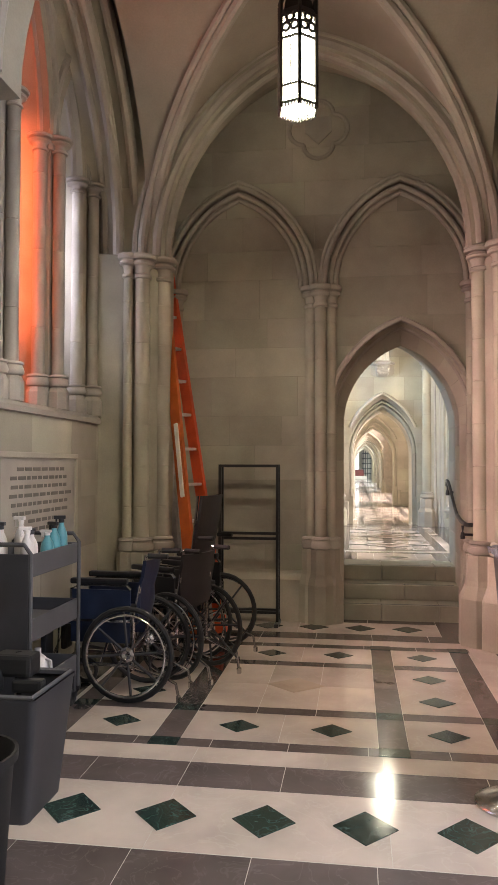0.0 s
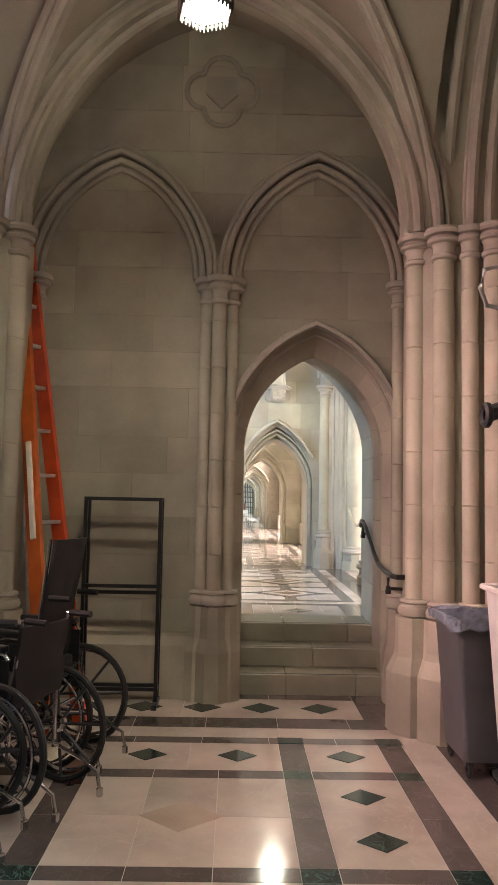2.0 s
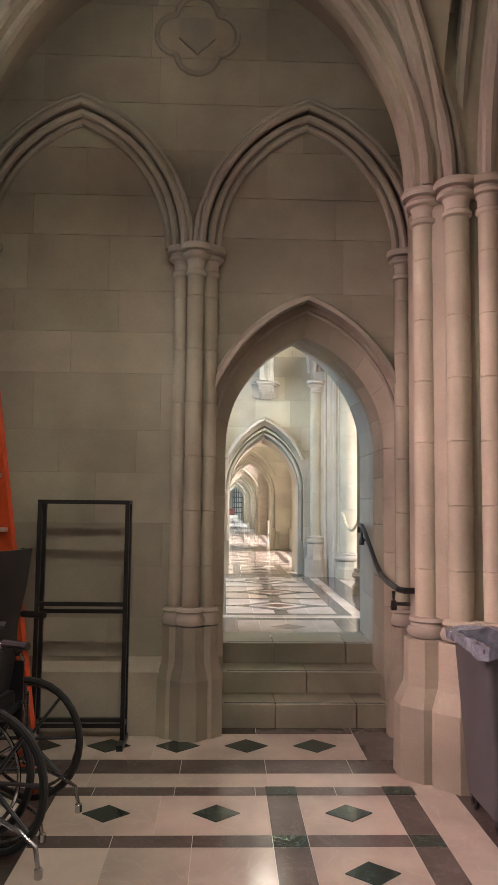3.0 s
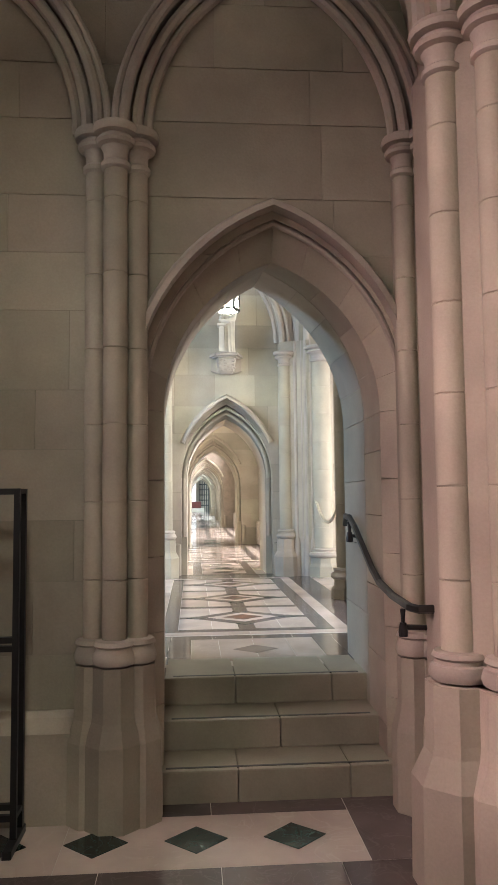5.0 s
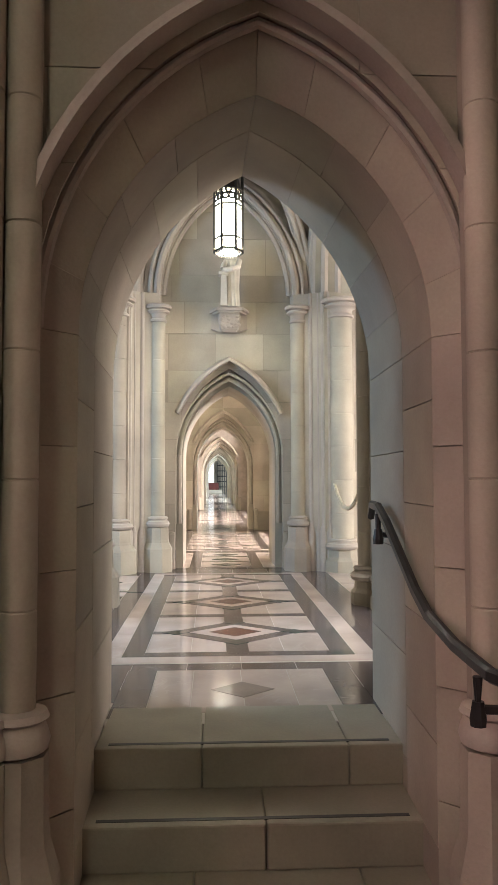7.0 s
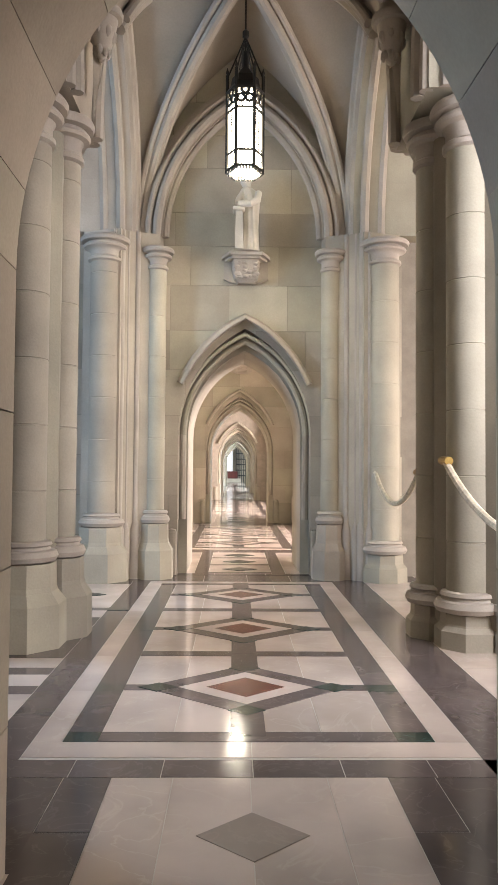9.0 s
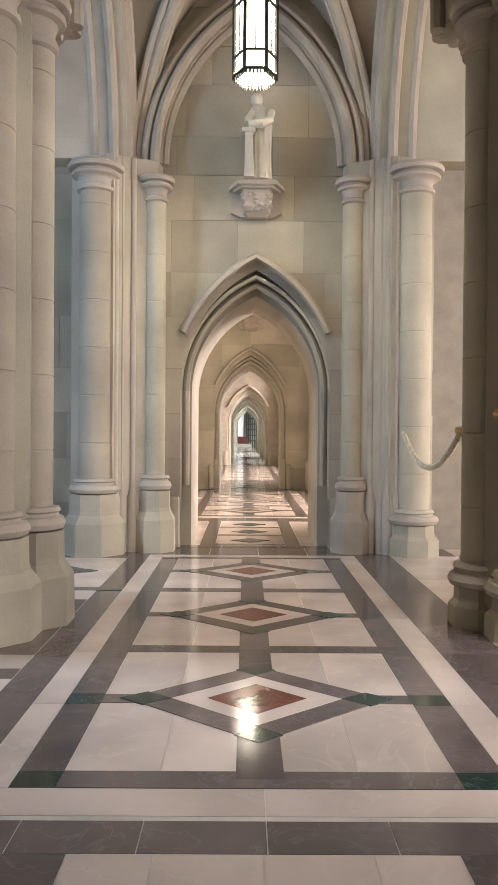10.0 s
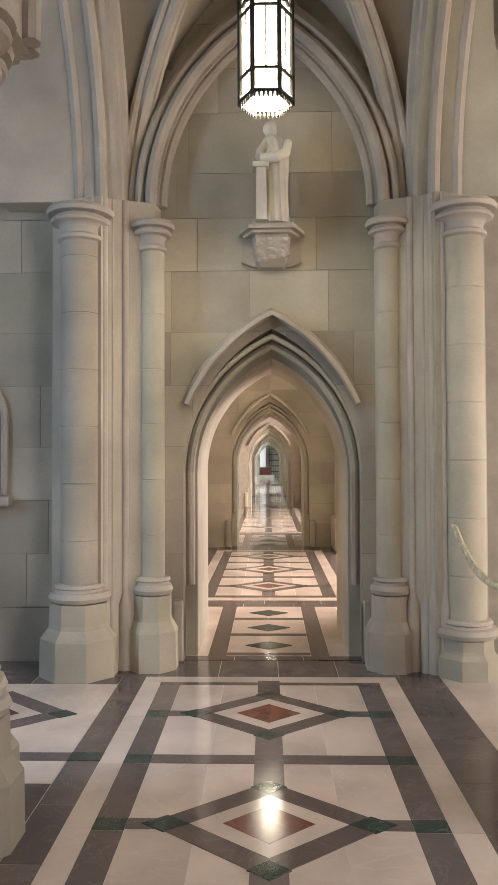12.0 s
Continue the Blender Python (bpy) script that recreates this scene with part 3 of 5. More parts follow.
    for d, y, r in ((0.925, 13.21, .024), (1.0, 13.172, .012), (1.05, 13.148, .024), (1.11, 13.115, .014)):
        part("roll", lathe(bmesh.new(), [(r + .02, UP), (r + .02, UP + .42), (r, UP + .5), (r, 3.5)], x(d), y, 10), LIME_PALE, jm, smooth=True)
    pier("wall_shaft", [(x(0.84), 8.66, 0.08), (x(1.24), 8.74, 0.115)], [(x(0.72), 8.5), (x(0.74), 8.64), (x(0.95), 8.68), (x(1.4), 8.7), (x(1.4), 8.5)], UP, 0.93, 3.17, 0.2, "slender limestone wall shaft with ringed capital", 1.0, 3.5)

def cross_wall(y0, y1, seed, blocks=True, x0=-3.4, x1=2.3):
    w = thing("wall_cross", "limestone cross wall with pointed doorway and hood mould", "wall", kind="structure")
    d = (DX + 0.03, 0.52, 1.72, 0.79)
    part("backing", prism(bmesh.new(), [(u, v) for u, v in holed(x0, x1, UP, 6.9, [d])], "y", y0 + 0.16, y1), LIME, w)
    big = (DX + 0.03, 0.60, 1.72, 0.97)
    part("front", prism(bmesh.new(), holed(x0, x1, UP, 6.9, [big]), "y", y0 + 0.012, y0 + 0.165), MORTAR, w)
    if blocks:
        ashlar(w, holed(x0, x1, UP, 6.9, [big]), "y", y0 + 0.014, -1, 0.36, 0.62, seed, -2.2, 1.9, UP, 5.4)
    bm = bmesh.new()
    moulding(bm, *d[:1], 0.56, 1.72, 0.87, y0 + 0.1, [(0.0, 0.0, 1.0), (0.045, -0.07, 0.6)], 0.03)
    part("door_order", bm, LIME, w, smooth=True)
    for s in (-1, 1):
        bm = bmesh.new()
        for o, a, r in ((0.56, 0.1, 0.03), (0.605, 0.03, 0.018)):
            rod(bm, (DX + .03 + s * o, y0 + a, UP + 0.5), (DX + .03 + s * o, y0 + a, 1.73), r, 8)
        part("jamb_shaft", bm, LIME, w)
        bm = bmesh.new()
        xs = sorted((DX + .03 + s * 0.60, DX + .03 + s * 0.69))
        box(bm, *xs, y0 - .04, y0 + .1, UP, UP + .42, .035)
        part("jamb_base", bm, LIME, w)
    bm = bmesh.new()
    sweep(bm, [(u, y0, v) for u, v in arc(DX + .03, 0.57, 1.72, 0.96, 14, 0.075)[5:-5]], [(0, 0), (-.1, 0), (-.095, .03), (-.03, .06), (0, .05)], (0, 1, 0))
    part("hood_mould", bm, LIME, w)
    return w

# cross walls one behind another down the long aisle
WALLS = [(FAR, 14.45), (19.8, 20.85), (29.1, 30.15), (35.5, 36.55), (46.0, 47.05)]
for k, (a, b) in enumerate(WALLS):
    cross_wall(a, b, 20 + k, k < 2)
bm = bmesh.new()
ring(bm, DX, 0.72, 3.5, 1.22, FAR - 0.1, FAR + .01, 0.0, 0.2)
moulding(bm, DX, 0.72, 3.5, 1.22, FAR - 0.08, [(-.02, 0.03, 1), (0.05, -.04, 1.1), (.13, -.03, .8)], 0.035)
tagged(part("wall_rib", bm, LIME_PALE), "moulded wall arch under the passage vault", "arch", kind="structure")

spans = [(14.45, 19.8), (20.85, 29.1), (30.15, 35.5), (36.55, 46.0), (47.05, 62.0)]
for a, b in spans:
    for s in (-1, 1):
        w = thing("wall_aisle", "limestone side wall with pilasters along the far aisle", "wall", kind="structure")
        xs = sorted((DX + s * 1.55, DX + s * 1.9))
        if s == 1:
            for q0, q1 in ((a, a + 0.7), (b - 0.7, b)):
                part("wall_body", box(bmesh.new(), *xs, q0, q1, UP, 6.9), LIME, w)
        else:
            part("wall_body", box(bmesh.new(), *xs, a, b, UP, 6.9), LIME, w)
        for y in (a + 0.3, b - 0.3):
            xp = sorted((DX + s * 1.0, DX + s * 1.6))
            part("pilaster", box(bmesh.new(), *xp, y - .28, y + .28, UP, 6.9, .05), LIME, w)
            xp = sorted((DX + s * 0.95, DX + s * 1.6))
            part("pilaster_base", box(bmesh.new(), *xp, y - .33, y + .33, UP, UP + .5, .05), LIME_PALE, w)
    tagged(part("ceiling_aisle", prism(bmesh.new(), [(DX - 1.6, 3.5)] + arc(DX, 1.2, 3.5, 1.6, 10) + [(DX + 1.6, 3.5), (DX + 1.6, 5.6), (DX - 1.6, 5.6)], "y", a, b), VAULT), "pointed stone vault of the far aisle", "vault", kind="structure")

# outer walls left and right of the second bay, the nave
tagged(part("wall_outer_west", prism(bmesh.new(), holed(8.0, 14.0, UP, 6.9, [(10.9, .55, 3.2, .9)]), "x", -3.7, -3.4), LIME), "outer limestone wall with lancet opening", "wall", kind="structure")
tagged(part("wall_west_back", box(bmesh.new(), -4.6, -4.3, 8, 14, UP, 6.9), LIME), "limestone window recess", "wall", kind="structure")
tagged(part("wall_fill_west", box(bmesh.new(), -4.6, -2.6, BACK - .5, BACK, 0, 6.9), LIME), "plain limestone wall", "wall", kind="structure")
tagged(part("wall_fill_east", box(bmesh.new(), 1.9, 9, BACK - .5, BACK, 0, 6.9), LIME), "plain limestone wall", "wall", kind="structure")
tagged(part("wall_nave", box(bmesh.new(), 8.3, 8.6, BACK, 62, 0, 6.9), LIME), "far limestone wall of the nave", "wall", kind="structure")
# the nave is open here; this unseen slab is added to block spill light
tagged(part("wall_nave_cross", box(bmesh.new(), 2.34, 8.3, FAR, 14.45, 0, 6.9), LIME), "unseen slab added to block daylight between the nave bays", "wall", kind="structure")
tagged(part("wall_nave_end", box(bmesh.new(), 2.34, 8.3, 62, 62.3, 0, 6.9), LIME), "far limestone wall of the nave", "wall", kind="structure")
tagged(part("wall_end_east", box(bmesh.new(), -3, 4, 62, 62.3, 0, 6.9), LIME), "limestone wall at the end of the long aisle", "wall", kind="structure")

# ---- lanterns ----
def lantern(m):
    lamp = thing("hanging_lantern", "hexagonal dark bronze gothic lantern with glowing frosted panes", "lantern", "lanterns along the aisle")
    for i in range(6):
        a0, a1 = math.pi / 3 * i + math.pi / 6, math.pi / 3 * (i + 1) + math.pi / 6
        p0, p1 = Vector((0.135 * math.cos(a0), 0.135 * math.sin(a0), 0)), Vector((0.135 * math.cos(a1), 0.135 * math.sin(a1), 0))
        bm = bmesh.new()
        q0, q1 = p0 * 0.93, p1 * 0.93
        fs = [bm.verts.new(v) for v in (q0 + Vector((0, 0, 0.02)), q1 + Vector((0, 0, 0.02)), q1 + Vector((0, 0, 0.55)), q0 + Vector((0, 0, 0.55)))]
        bm.faces.new(fs)
        r = bmesh.ops.extrude_face_region(bm, geom=bm.faces[:])
        for v in [g for g in r["geom"] if isinstance(g, bmesh.types.BMVert)]:
            v.co.x, v.co.y = v.co.x * .95, v.co.y * .95
        part("pane", bm, GLOW, lamp, "glowing frosted pane")
        bm = bmesh.new()
        rod(bm, p0 + Vector((0, 0, -.03)), p0 + Vector((0, 0, .72)), 0.014, 6)
        lathe(bm, [(0.001, .78), (0.014, .74), (0.005, .72)], p0.x, p0.y, 6)
        part("corner_post", bm, BRONZE, lamp)
        bm = bmesh.new()
        for z in (0.11, 0.43):
            rod(bm, p0 + Vector((0, 0, z)), p1 + Vector((0, 0, z)), 0.009, 6)
        # tracery in the pane heads: two small lights and a foil ring
        u, mid = (p1 - p0), (p0 + p1) / 2
        for c, zz, rr in ((0.27, .5, .028), (0.73, .5, .028), (0.5, .56, .028)):
            ctr = p0 + u * c + Vector((0, 0, zz))
            ph = [ctr + u.normalized() * rr * math.cos(q) + Vector((0, 0, rr * math.sin(q))) for q in [math.pi / 4 * k for k in range(8)]]
            tube(bm, ph, 0.011, 5, True, tuple(mid.normalized()))
        rod(bm, mid + Vector((0, 0, .11)), mid + Vector((0, 0, .43)), .004, 5)
        part("tracery", bm, BRONZE, lamp)
        bm = bmesh.new()
        for c in [k / 6 for k in range(6)]:
            g = p0 + u * (c + .08)
            lathe(bm, [(0.002, -0.045), (0.009, -0.03), (0.009, -.02), (.006, 0.0)], g.x, g.y, 6)
        rod(bm, p0 + Vector((0, 0, -.005)), p1 + Vector((0, 0, -.005)), .011, 6)
        part("cresting", bm, BRONZE, lamp)
        bm = bmesh.new()
        rod(bm, p0 + Vector((0, 0, .7)), Vector((0, 0, 1.02)), .006, 6)
        part("stay", bm, BRONZE, lamp)
    bm = bmesh.new()
    lathe(bm, [(0.115, 0.0), (0.115, 0.006)], 0, 0, 6, math.pi / 6)
    part("bottom_pane", bm, GLOW_BASE, lamp, "glowing bottom pane")
    bm = bmesh.new()
    lathe(bm, [(0.14, .57), (0.15, .585), (.14, .6), (.11, .64), (.1, .7), (.03, .78), (.03, .9)], 0, 0, 6, math.pi / 6)
    part("crown", bm, BRONZE, lamp)
    bm = bmesh.new()
    rod(bm, (0, 0, .9), (0, 0, 1.35), .008, 6)
    lathe(bm, [(.002, 1.0), (.025, 1.02), (.025, 1.06), (.002, 1.08)], 0, 0, 8)
    part("chain", bm, BRONZE, lamp)
    lamp.matrix_world = m
    return lamp

lamp_a = lantern(pose(AX - 0.02, 4.9, 3.9, 0, 0, 10))
# first copy hangs unseen, added to light the near floor; last three are assumed
for x, y, z in ((AX, 0.9, 3.95), (DX, 12.2, 3.66), (DX, 18.0, 3.6), (DX, 24.8, 3.6), (DX, 33.2, 3.6), (DX, 41.6, 3.6), (DX, 54, 3.6)):
    copy_thing(lamp_a, pose(x, y, z, 0, 0, 30))

# ---- things in the storage bay ----
CHROME = surface("chrome", (0.6, 0.6, 0.62), 0.1, 20, 200, 0.18, 1.0, 0.0)
ALUM = surface("brushed aluminium", (0.55, 0.54, 0.55), 0.12, 14, 220, 0.36, 0.9, 0.1)
RUBBER = surface("black rubber", (0.014, 0.014, 0.015), 0.2, 12, 160, 0.6)
VINYL_BLUE = surface("navy vinyl", (0.012, 0.019, 0.045), 0.2, 7, 120, 0.42)
VINYL_BLACK = surface("black vinyl", (0.013, 0.013, 0.015), 0.2, 7, 120, 0.45)
ORANGE = surface("orange fibreglass", (0.58, 0.10, 0.018), 0.15, 5, 120, 0.45)
PLASTIC_GREY = surface("dark grey plastic", (0.042, 0.042, 0.048), 0.15, 5, 160, 0.5)
PLASTIC_MID = surface("grey plastic", (0.085, 0.084, 0.09), 0.15, 5, 160, 0.5)
PLASTIC_WHITE = surface("white plastic", (0.72, 0.68, 0.66), 0.08, 6, 160, 0.45)
PLASTIC_TEAL = surface("teal liquid bottle", (0.10, 0.33, 0.38), 0.1, 8, 160, 0.3)
BAG = surface("clear bin liner", (0.22, 0.24, 0.3), 0.3, 18, 60, 0.25, bump=0.5)
YELLOW = surface("yellow label", (0.75, 0.5, 0.02), 0.1, 9, 120, 0.5)
TAN = surface("tan wrapping", (0.42, 0.29, 0.12), 0.3, 25, 160, 0.85, bump=0.6)
PAPER = surface("white label", (0.75, 0.73, 0.68), 0.08, 9, 120, 0.6)
# dark tone for the plaque letters, also painted as the shade in the niche
LETTER_AND_SHADE = surface("engraved letters and niche shade", (0.16, 0.14, 0.12), 0.1, 9, 120, 0.8)
ROPE = surface("cream rope", (0.62, 0.55, 0.40), 0.18, 30, 180, 0.75, bump=0.5)
BRASS = surface("brass", (0.45, 0.30, 0.1), 0.2, 14, 160, 0.3, 0.9)
STATUE = surface("statue stone", (0.60, 0.56, 0.48), 0.08, 6, 120, 0.75)


def wheelchair(m, seat_mat, width, back_h, lean, label):
    """Faces local -x; the axle stands over the local origin."""
    c = thing("wheelchair", label, "wheelchair", "parked wheelchairs")
    bx = -0.13 if back_h > 1 else 0.0
    hw = width / 2
    for s in (-1, 1):
        y = s * hw
        wheel = part("wheel", tube(bmesh.new(), [(0.287 * math.cos(a), y, 0.305 + 0.287 * math.sin(a)) for a in [math.pi / 16 * k for k in range(32)]], 0.018, 8, True, (0, 1, 0)), RUBBER, c, smooth=True)
        part("push_rim", tube(bmesh.new(), [(0.255 * math.cos(a), y + s * 0.04, 0.305 + 0.255 * math.sin(a)) for a in [math.pi / 16 * k for k in range(32)]], 0.009, 6, True, (0, 1, 0)), CHROME, wheel, "chrome hand rim", True)
        bm = bmesh.new()
        for k in range(8):
            a = math.pi / 4 * k
            rod(bm, (0.03 * math.cos(a), y, .305 + .03 * math.sin(a)), (0.275 * math.cos(a + .1), y, .305 + .275 * math.sin(a + .1)), 0.009, 5)
        part("spokes", bm, PLASTIC_GREY, wheel)
        bm = bmesh.new()
        tube(bm, [(0.03 * math.cos(a), y + s * 0.03 * 0, .305 + .03 * math.sin(a)) for a in [math.pi / 4 * k for k in range(8)]], .022, 6, True, (0, 1, 0))
        part("hub", bm, CHROME, wheel)
        yi = s * (hw - 0.06)
        bm = bmesh.new()
        tube(bm, [(-.5, yi, .18), (-.48, yi, .50), (.0, yi, .50)], .012, 8)
        tube(bm, [(-.42, yi, .22), (.06, yi, .22)], .012, 8)
        rod(bm, (0.02, yi, .2), (0.02, yi, .55), .012, 8)
        tube(bm, [(-.40, yi, .5), (-.40, yi, .70), (-.34, yi, .73), (-.03, yi, .73), (0.0, yi, .70)], .011, 8)
        part("side_frame", bm, CHROME, c, smooth=True)
        part("side_panel", box(bmesh.new(), -.40, .0, yi - .006, yi + .006, .5 if back_h < .94 else .36, .70, .004), seat_mat, c)
        part("calf_pad", box(bmesh.new(), -.58, -.54, yi - .07, yi + .05, .24, .42, .012), VINYL_BLACK, c)
        part("armrest", box(bmesh.new(), -.40, -.02, yi - .028, yi + .028, .735, .772, .012), VINYL_BLACK, c)
        bm = bmesh.new()
        tube(bm, [(0.02, yi, .5), (0.03 + lean * .5, yi, .72), (0.04 + lean, yi, back_h - .03), (0.17 + lean, yi, back_h - .03)] if back_h < 1 else [(0.02 + bx, yi, .5), (lean + bx, yi, back_h)], .012, 8)
        part("back_post", bm, CHROME, c)
        bm = bmesh.new()
        gz = back_h - .03 if back_h < 1 else .93
        gx = lean * (gz - .5) / (back_h - .5) + (.03 if back_h > 1 else .04) + bx
        rod(bm, (gx + .02, yi, gz), (gx + .15, yi, gz + .0), .017, 8)
        part("grip", bm, RUBBER, c, "black rubber push grip")
        cas = part("caster", tube(bmesh.new(), [(-.42 + .075 * math.cos(a), yi, .09 + .075 * math.sin(a)) for a in [math.pi / 8 * k for k in range(16)]], .016, 6, True, (0, 1, 0)), RUBBER, c)
        bm = bmesh.new()
        rod(bm, (-.42, yi + .02, .09), (-.42, yi + .02, .22), .01, 6)
        rod(bm, (-.42, yi - .02, .09), (-.42, yi + .02, .09), .01, 6)
        part("fork", bm, CHROME, cas)
        bm = bmesh.new()
        tube(bm, [(-.48, yi, .5), (-.56, yi, .42), (-.68, yi, .14)], .011, 8)
        part("leg_rest", bm, CHROME, c)
        part("footplate", box(bmesh.new(), -.80, -.63, yi - .07, yi + .05, .115, .14, .006), PLASTIC_GREY, c)
        bm = bmesh.new()
        tube(bm, [(.02, yi, .22), (.22, yi, .16), (.30, yi, .12), (.32, yi, .03)], .01, 8)
        lathe(bm, [(.012, .0), (.018, .005), (.018, .04), (.012, .045)], .32, yi, 8)
        part("anti_tipper", bm, CHROME, c)
    bm = bmesh.new()
    sag = [(-hw + .06 + (width - .12) * k / 8, .5 - .03 * math.sin(math.pi * k / 8)) for k in range(9)]
    prism(bm, sag + [(u, v - .025) for u, v in sag[::-1]], "x", -.44, -.01)
    part("seat", bm, seat_mat, c)
    part("cushion", box(bmesh.new(), -.45, -.03, -hw + .075, hw - .075, .49, .56, .02), VINYL_BLACK, c, "black seat cushion")
    bm = bmesh.new()
    top = back_h - .06 if back_h < 1 else back_h
    g = []
    for k in range(9):
        u = -hw + .05 + (width - .1) * k / 8
        bow = .03 * math.sin(math.pi * k / 8)
        g.append([bm.verts.new((.02 + bx + lean * q + bow + .012 * math.sin(q * 9), u, .5 + (top - .5) * q)) for q in (0, .25, .5, .75, 1)])
    for k in range(8):
        for q in range(4):
            bm.faces.new((g[k][q], g[k + 1][q], g[k + 1][q + 1], g[k][q + 1]))
    r = bmesh.ops.extrude_face_region(bm, geom=bm.faces[:])
    for v in [x for x in r["geom"] if isinstance(x, bmesh.types.BMVert)]:
        v.co.x += .022
    part("backrest", bm, seat_mat, c, smooth=True)
    bm = bmesh.new()
    rod(bm, (-.2, -hw + .06, .22), (-.2, hw - .06, .48), .01, 8)
    rod(bm, (-.2, hw - .06, .22), (-.2, -hw + .06, .48), .01, 8)
    rod(bm, (0, -hw, .305), (0, hw, .305), .01, 8)
    part("cross_brace", bm, CHROME, c)
    c.matrix_world = m
    return c


wheelchair(pose(-1.43, 4.79, 0, 0, 0, -1), VINYL_BLUE, 0.44, 0.95, 0.06, "folding wheelchair with navy vinyl back and chrome rims")
wheelchair(pose(-1.20, 5.32, 0, 0, 0, -26), VINYL_BLACK, 0.46, 0.93, 0.04, "black folding wheelchair with mag wheels beside the ladder")
wheelchair(pose(-1.16, 5.90, 0, 0, 0, -16), VINYL_BLACK, 0.46, 1.26, 0.10, "high-backed reclining black wheelchair parked in the corner")


def spray_bottle(x, y, z, mat, h, label, trigger=PLASTIC_WHITE, cat="spray bottle"):
    b = thing("spray_bottle", label, "bottle", "bottles on the cart")
    bm = bmesh.new()
    lathe(bm, [(.032, 0), (.038, .005), (.038, h * .5), (.034, h * .62), (.016, h * .78), (.014, h * .85)], 0, 0, 14)
    part("body", bm, mat, b, smooth=True)
    bm = bmesh.new()
    lathe(bm, [(.017, h * .84), (.017, h * .92), (.012, h * .93)], 0, 0, 12)
    box(bm, -.045, .025, -.012, .012, h * .92, h, .004)
    box(bm, -.036, -.024, -.008, .008, h * .78, h * .93, .002)
    part("trigger_head", bm, trigger, b)
    b.matrix_world = pose(x, y, z, 0, 0, random.uniform(-40, 40))
    return b


cart = thing("utility_cart", "grey three-shelf janitorial cart loaded with spray bottles", "cart")
X0, X1, Y0, Y1 = -2.16, -1.74, 3.80, 4.50
for z in (0.2, 0.55, 0.90):
    bm = bmesh.new()
    box(bm, X0, X1, Y0, Y1, z, z + .02, .006)
    part("shelf", bm, PLASTIC_GREY, cart)
    part("shelf_lip", box(bmesh.new(), X1 - .012, X1 + .004, Y0 + .01, Y1 - .01, z - .01, z + .115, .006), PLASTIC_MID, cart)
    part("shelf_lip", box(bmesh.new(), X0 - .004, X0 + .012, Y0 + .01, Y1 - .01, z - .01, z + .115, .006), PLASTIC_MID, cart)
    part("shelf_lip", box(bmesh.new(), X0, X1, Y1 - .012, Y1, z, z + .115, .004), PLASTIC_MID, cart)
part("end_panel", box(bmesh.new(), X0 - .01, X1 - .0, Y0 - .012, Y0 + .004, .16, 1.02, .005), PLASTIC_GREY, cart)
for y in (Y0, Y1):
    bm = bmesh.new()
    tube(bm, [(X1 + .008, y, .12), (X1 + .008, y, 1.02), (X1 - .03, y, 1.07), (X0 + .03, y, 1.07), (X0 - .008, y, 1.02), (X0 - .008, y, .12)], .013, 8)
    part("tube_frame", bm, PLASTIC_MID, cart, smooth=True)
for x in (X0 + .03, X1 - .02):
    for y in (Y0 + .05, Y1 - .03):
        w = part("caster", tube(bmesh.new(), [(x, y + .045 * math.cos(a), .062 + .045 * math.sin(a)) for a in [math.pi / 6 * k for k in range(12)]], .017, 6, True, (1, 0, 0)), RUBBER, cart)
        part("fork", box(bmesh.new(), x - .024, x + .024, y - .02, y + .02, .09, .2, .004), PLASTIC_GREY, w)
for k, (x, y, m, h, lab, tr) in enumerate(((-1.80, 3.90, PLASTIC_WHITE, .24, "white plastic spray bottle on the cart", PLASTIC_WHITE), (-1.84, 4.04, PLASTIC_WHITE, .22, "white plastic spray bottle on the cart", PLASTIC_GREY),
        (-1.80, 4.17, PLASTIC_TEAL, .2, "teal cleaning bottle on the cart", PLASTIC_WHITE), (-1.80, 4.27, PLASTIC_TEAL, .24, "teal cleaning bottle with black trigger on the cart", RUBBER), (-1.98, 3.95, PLASTIC_WHITE, .26, "white plastic spray bottle on the cart", PLASTIC_GREY),
        (-1.95, 4.14, PLASTIC_WHITE, .28, "white plastic spray bottle on the cart", PLASTIC_WHITE), (-1.80, 4.38, PLASTIC_TEAL, .27, "pale blue bottle with black trigger on the cart", RUBBER))):
    spray_bottle(x, y, .92, m, h, lab, tr)
jug = thing("cleaning_jug", "white plastic cleaner jug on the lower cart shelf", "jug")
bm = bmesh.new()
lathe(bm, [(.06, 0), (.065, .01), (.065, .13), (.045, .17), (.02, .19), (.02, .22)], 0, 0, 14)
part("body", bm, PLASTIC_WHITE, jug, smooth=True)
part("handle", tube(bmesh.new(), [(.05, 0, .16), (.08, 0, .15), (.085, 0, .08), (.062, 0, .06)], .01, 6), PLASTIC_WHITE, jug)
jug.matrix_world = pose(-1.83, 4.12, .22)
roll_t = thing("folded_towels", "folded grey paper towels on the middle cart shelf", "towels")
part("stack", box(bmesh.new(), -2.1, -1.8, 3.9, 4.3, .57, .63, .02), PLASTIC_MID, roll_t)


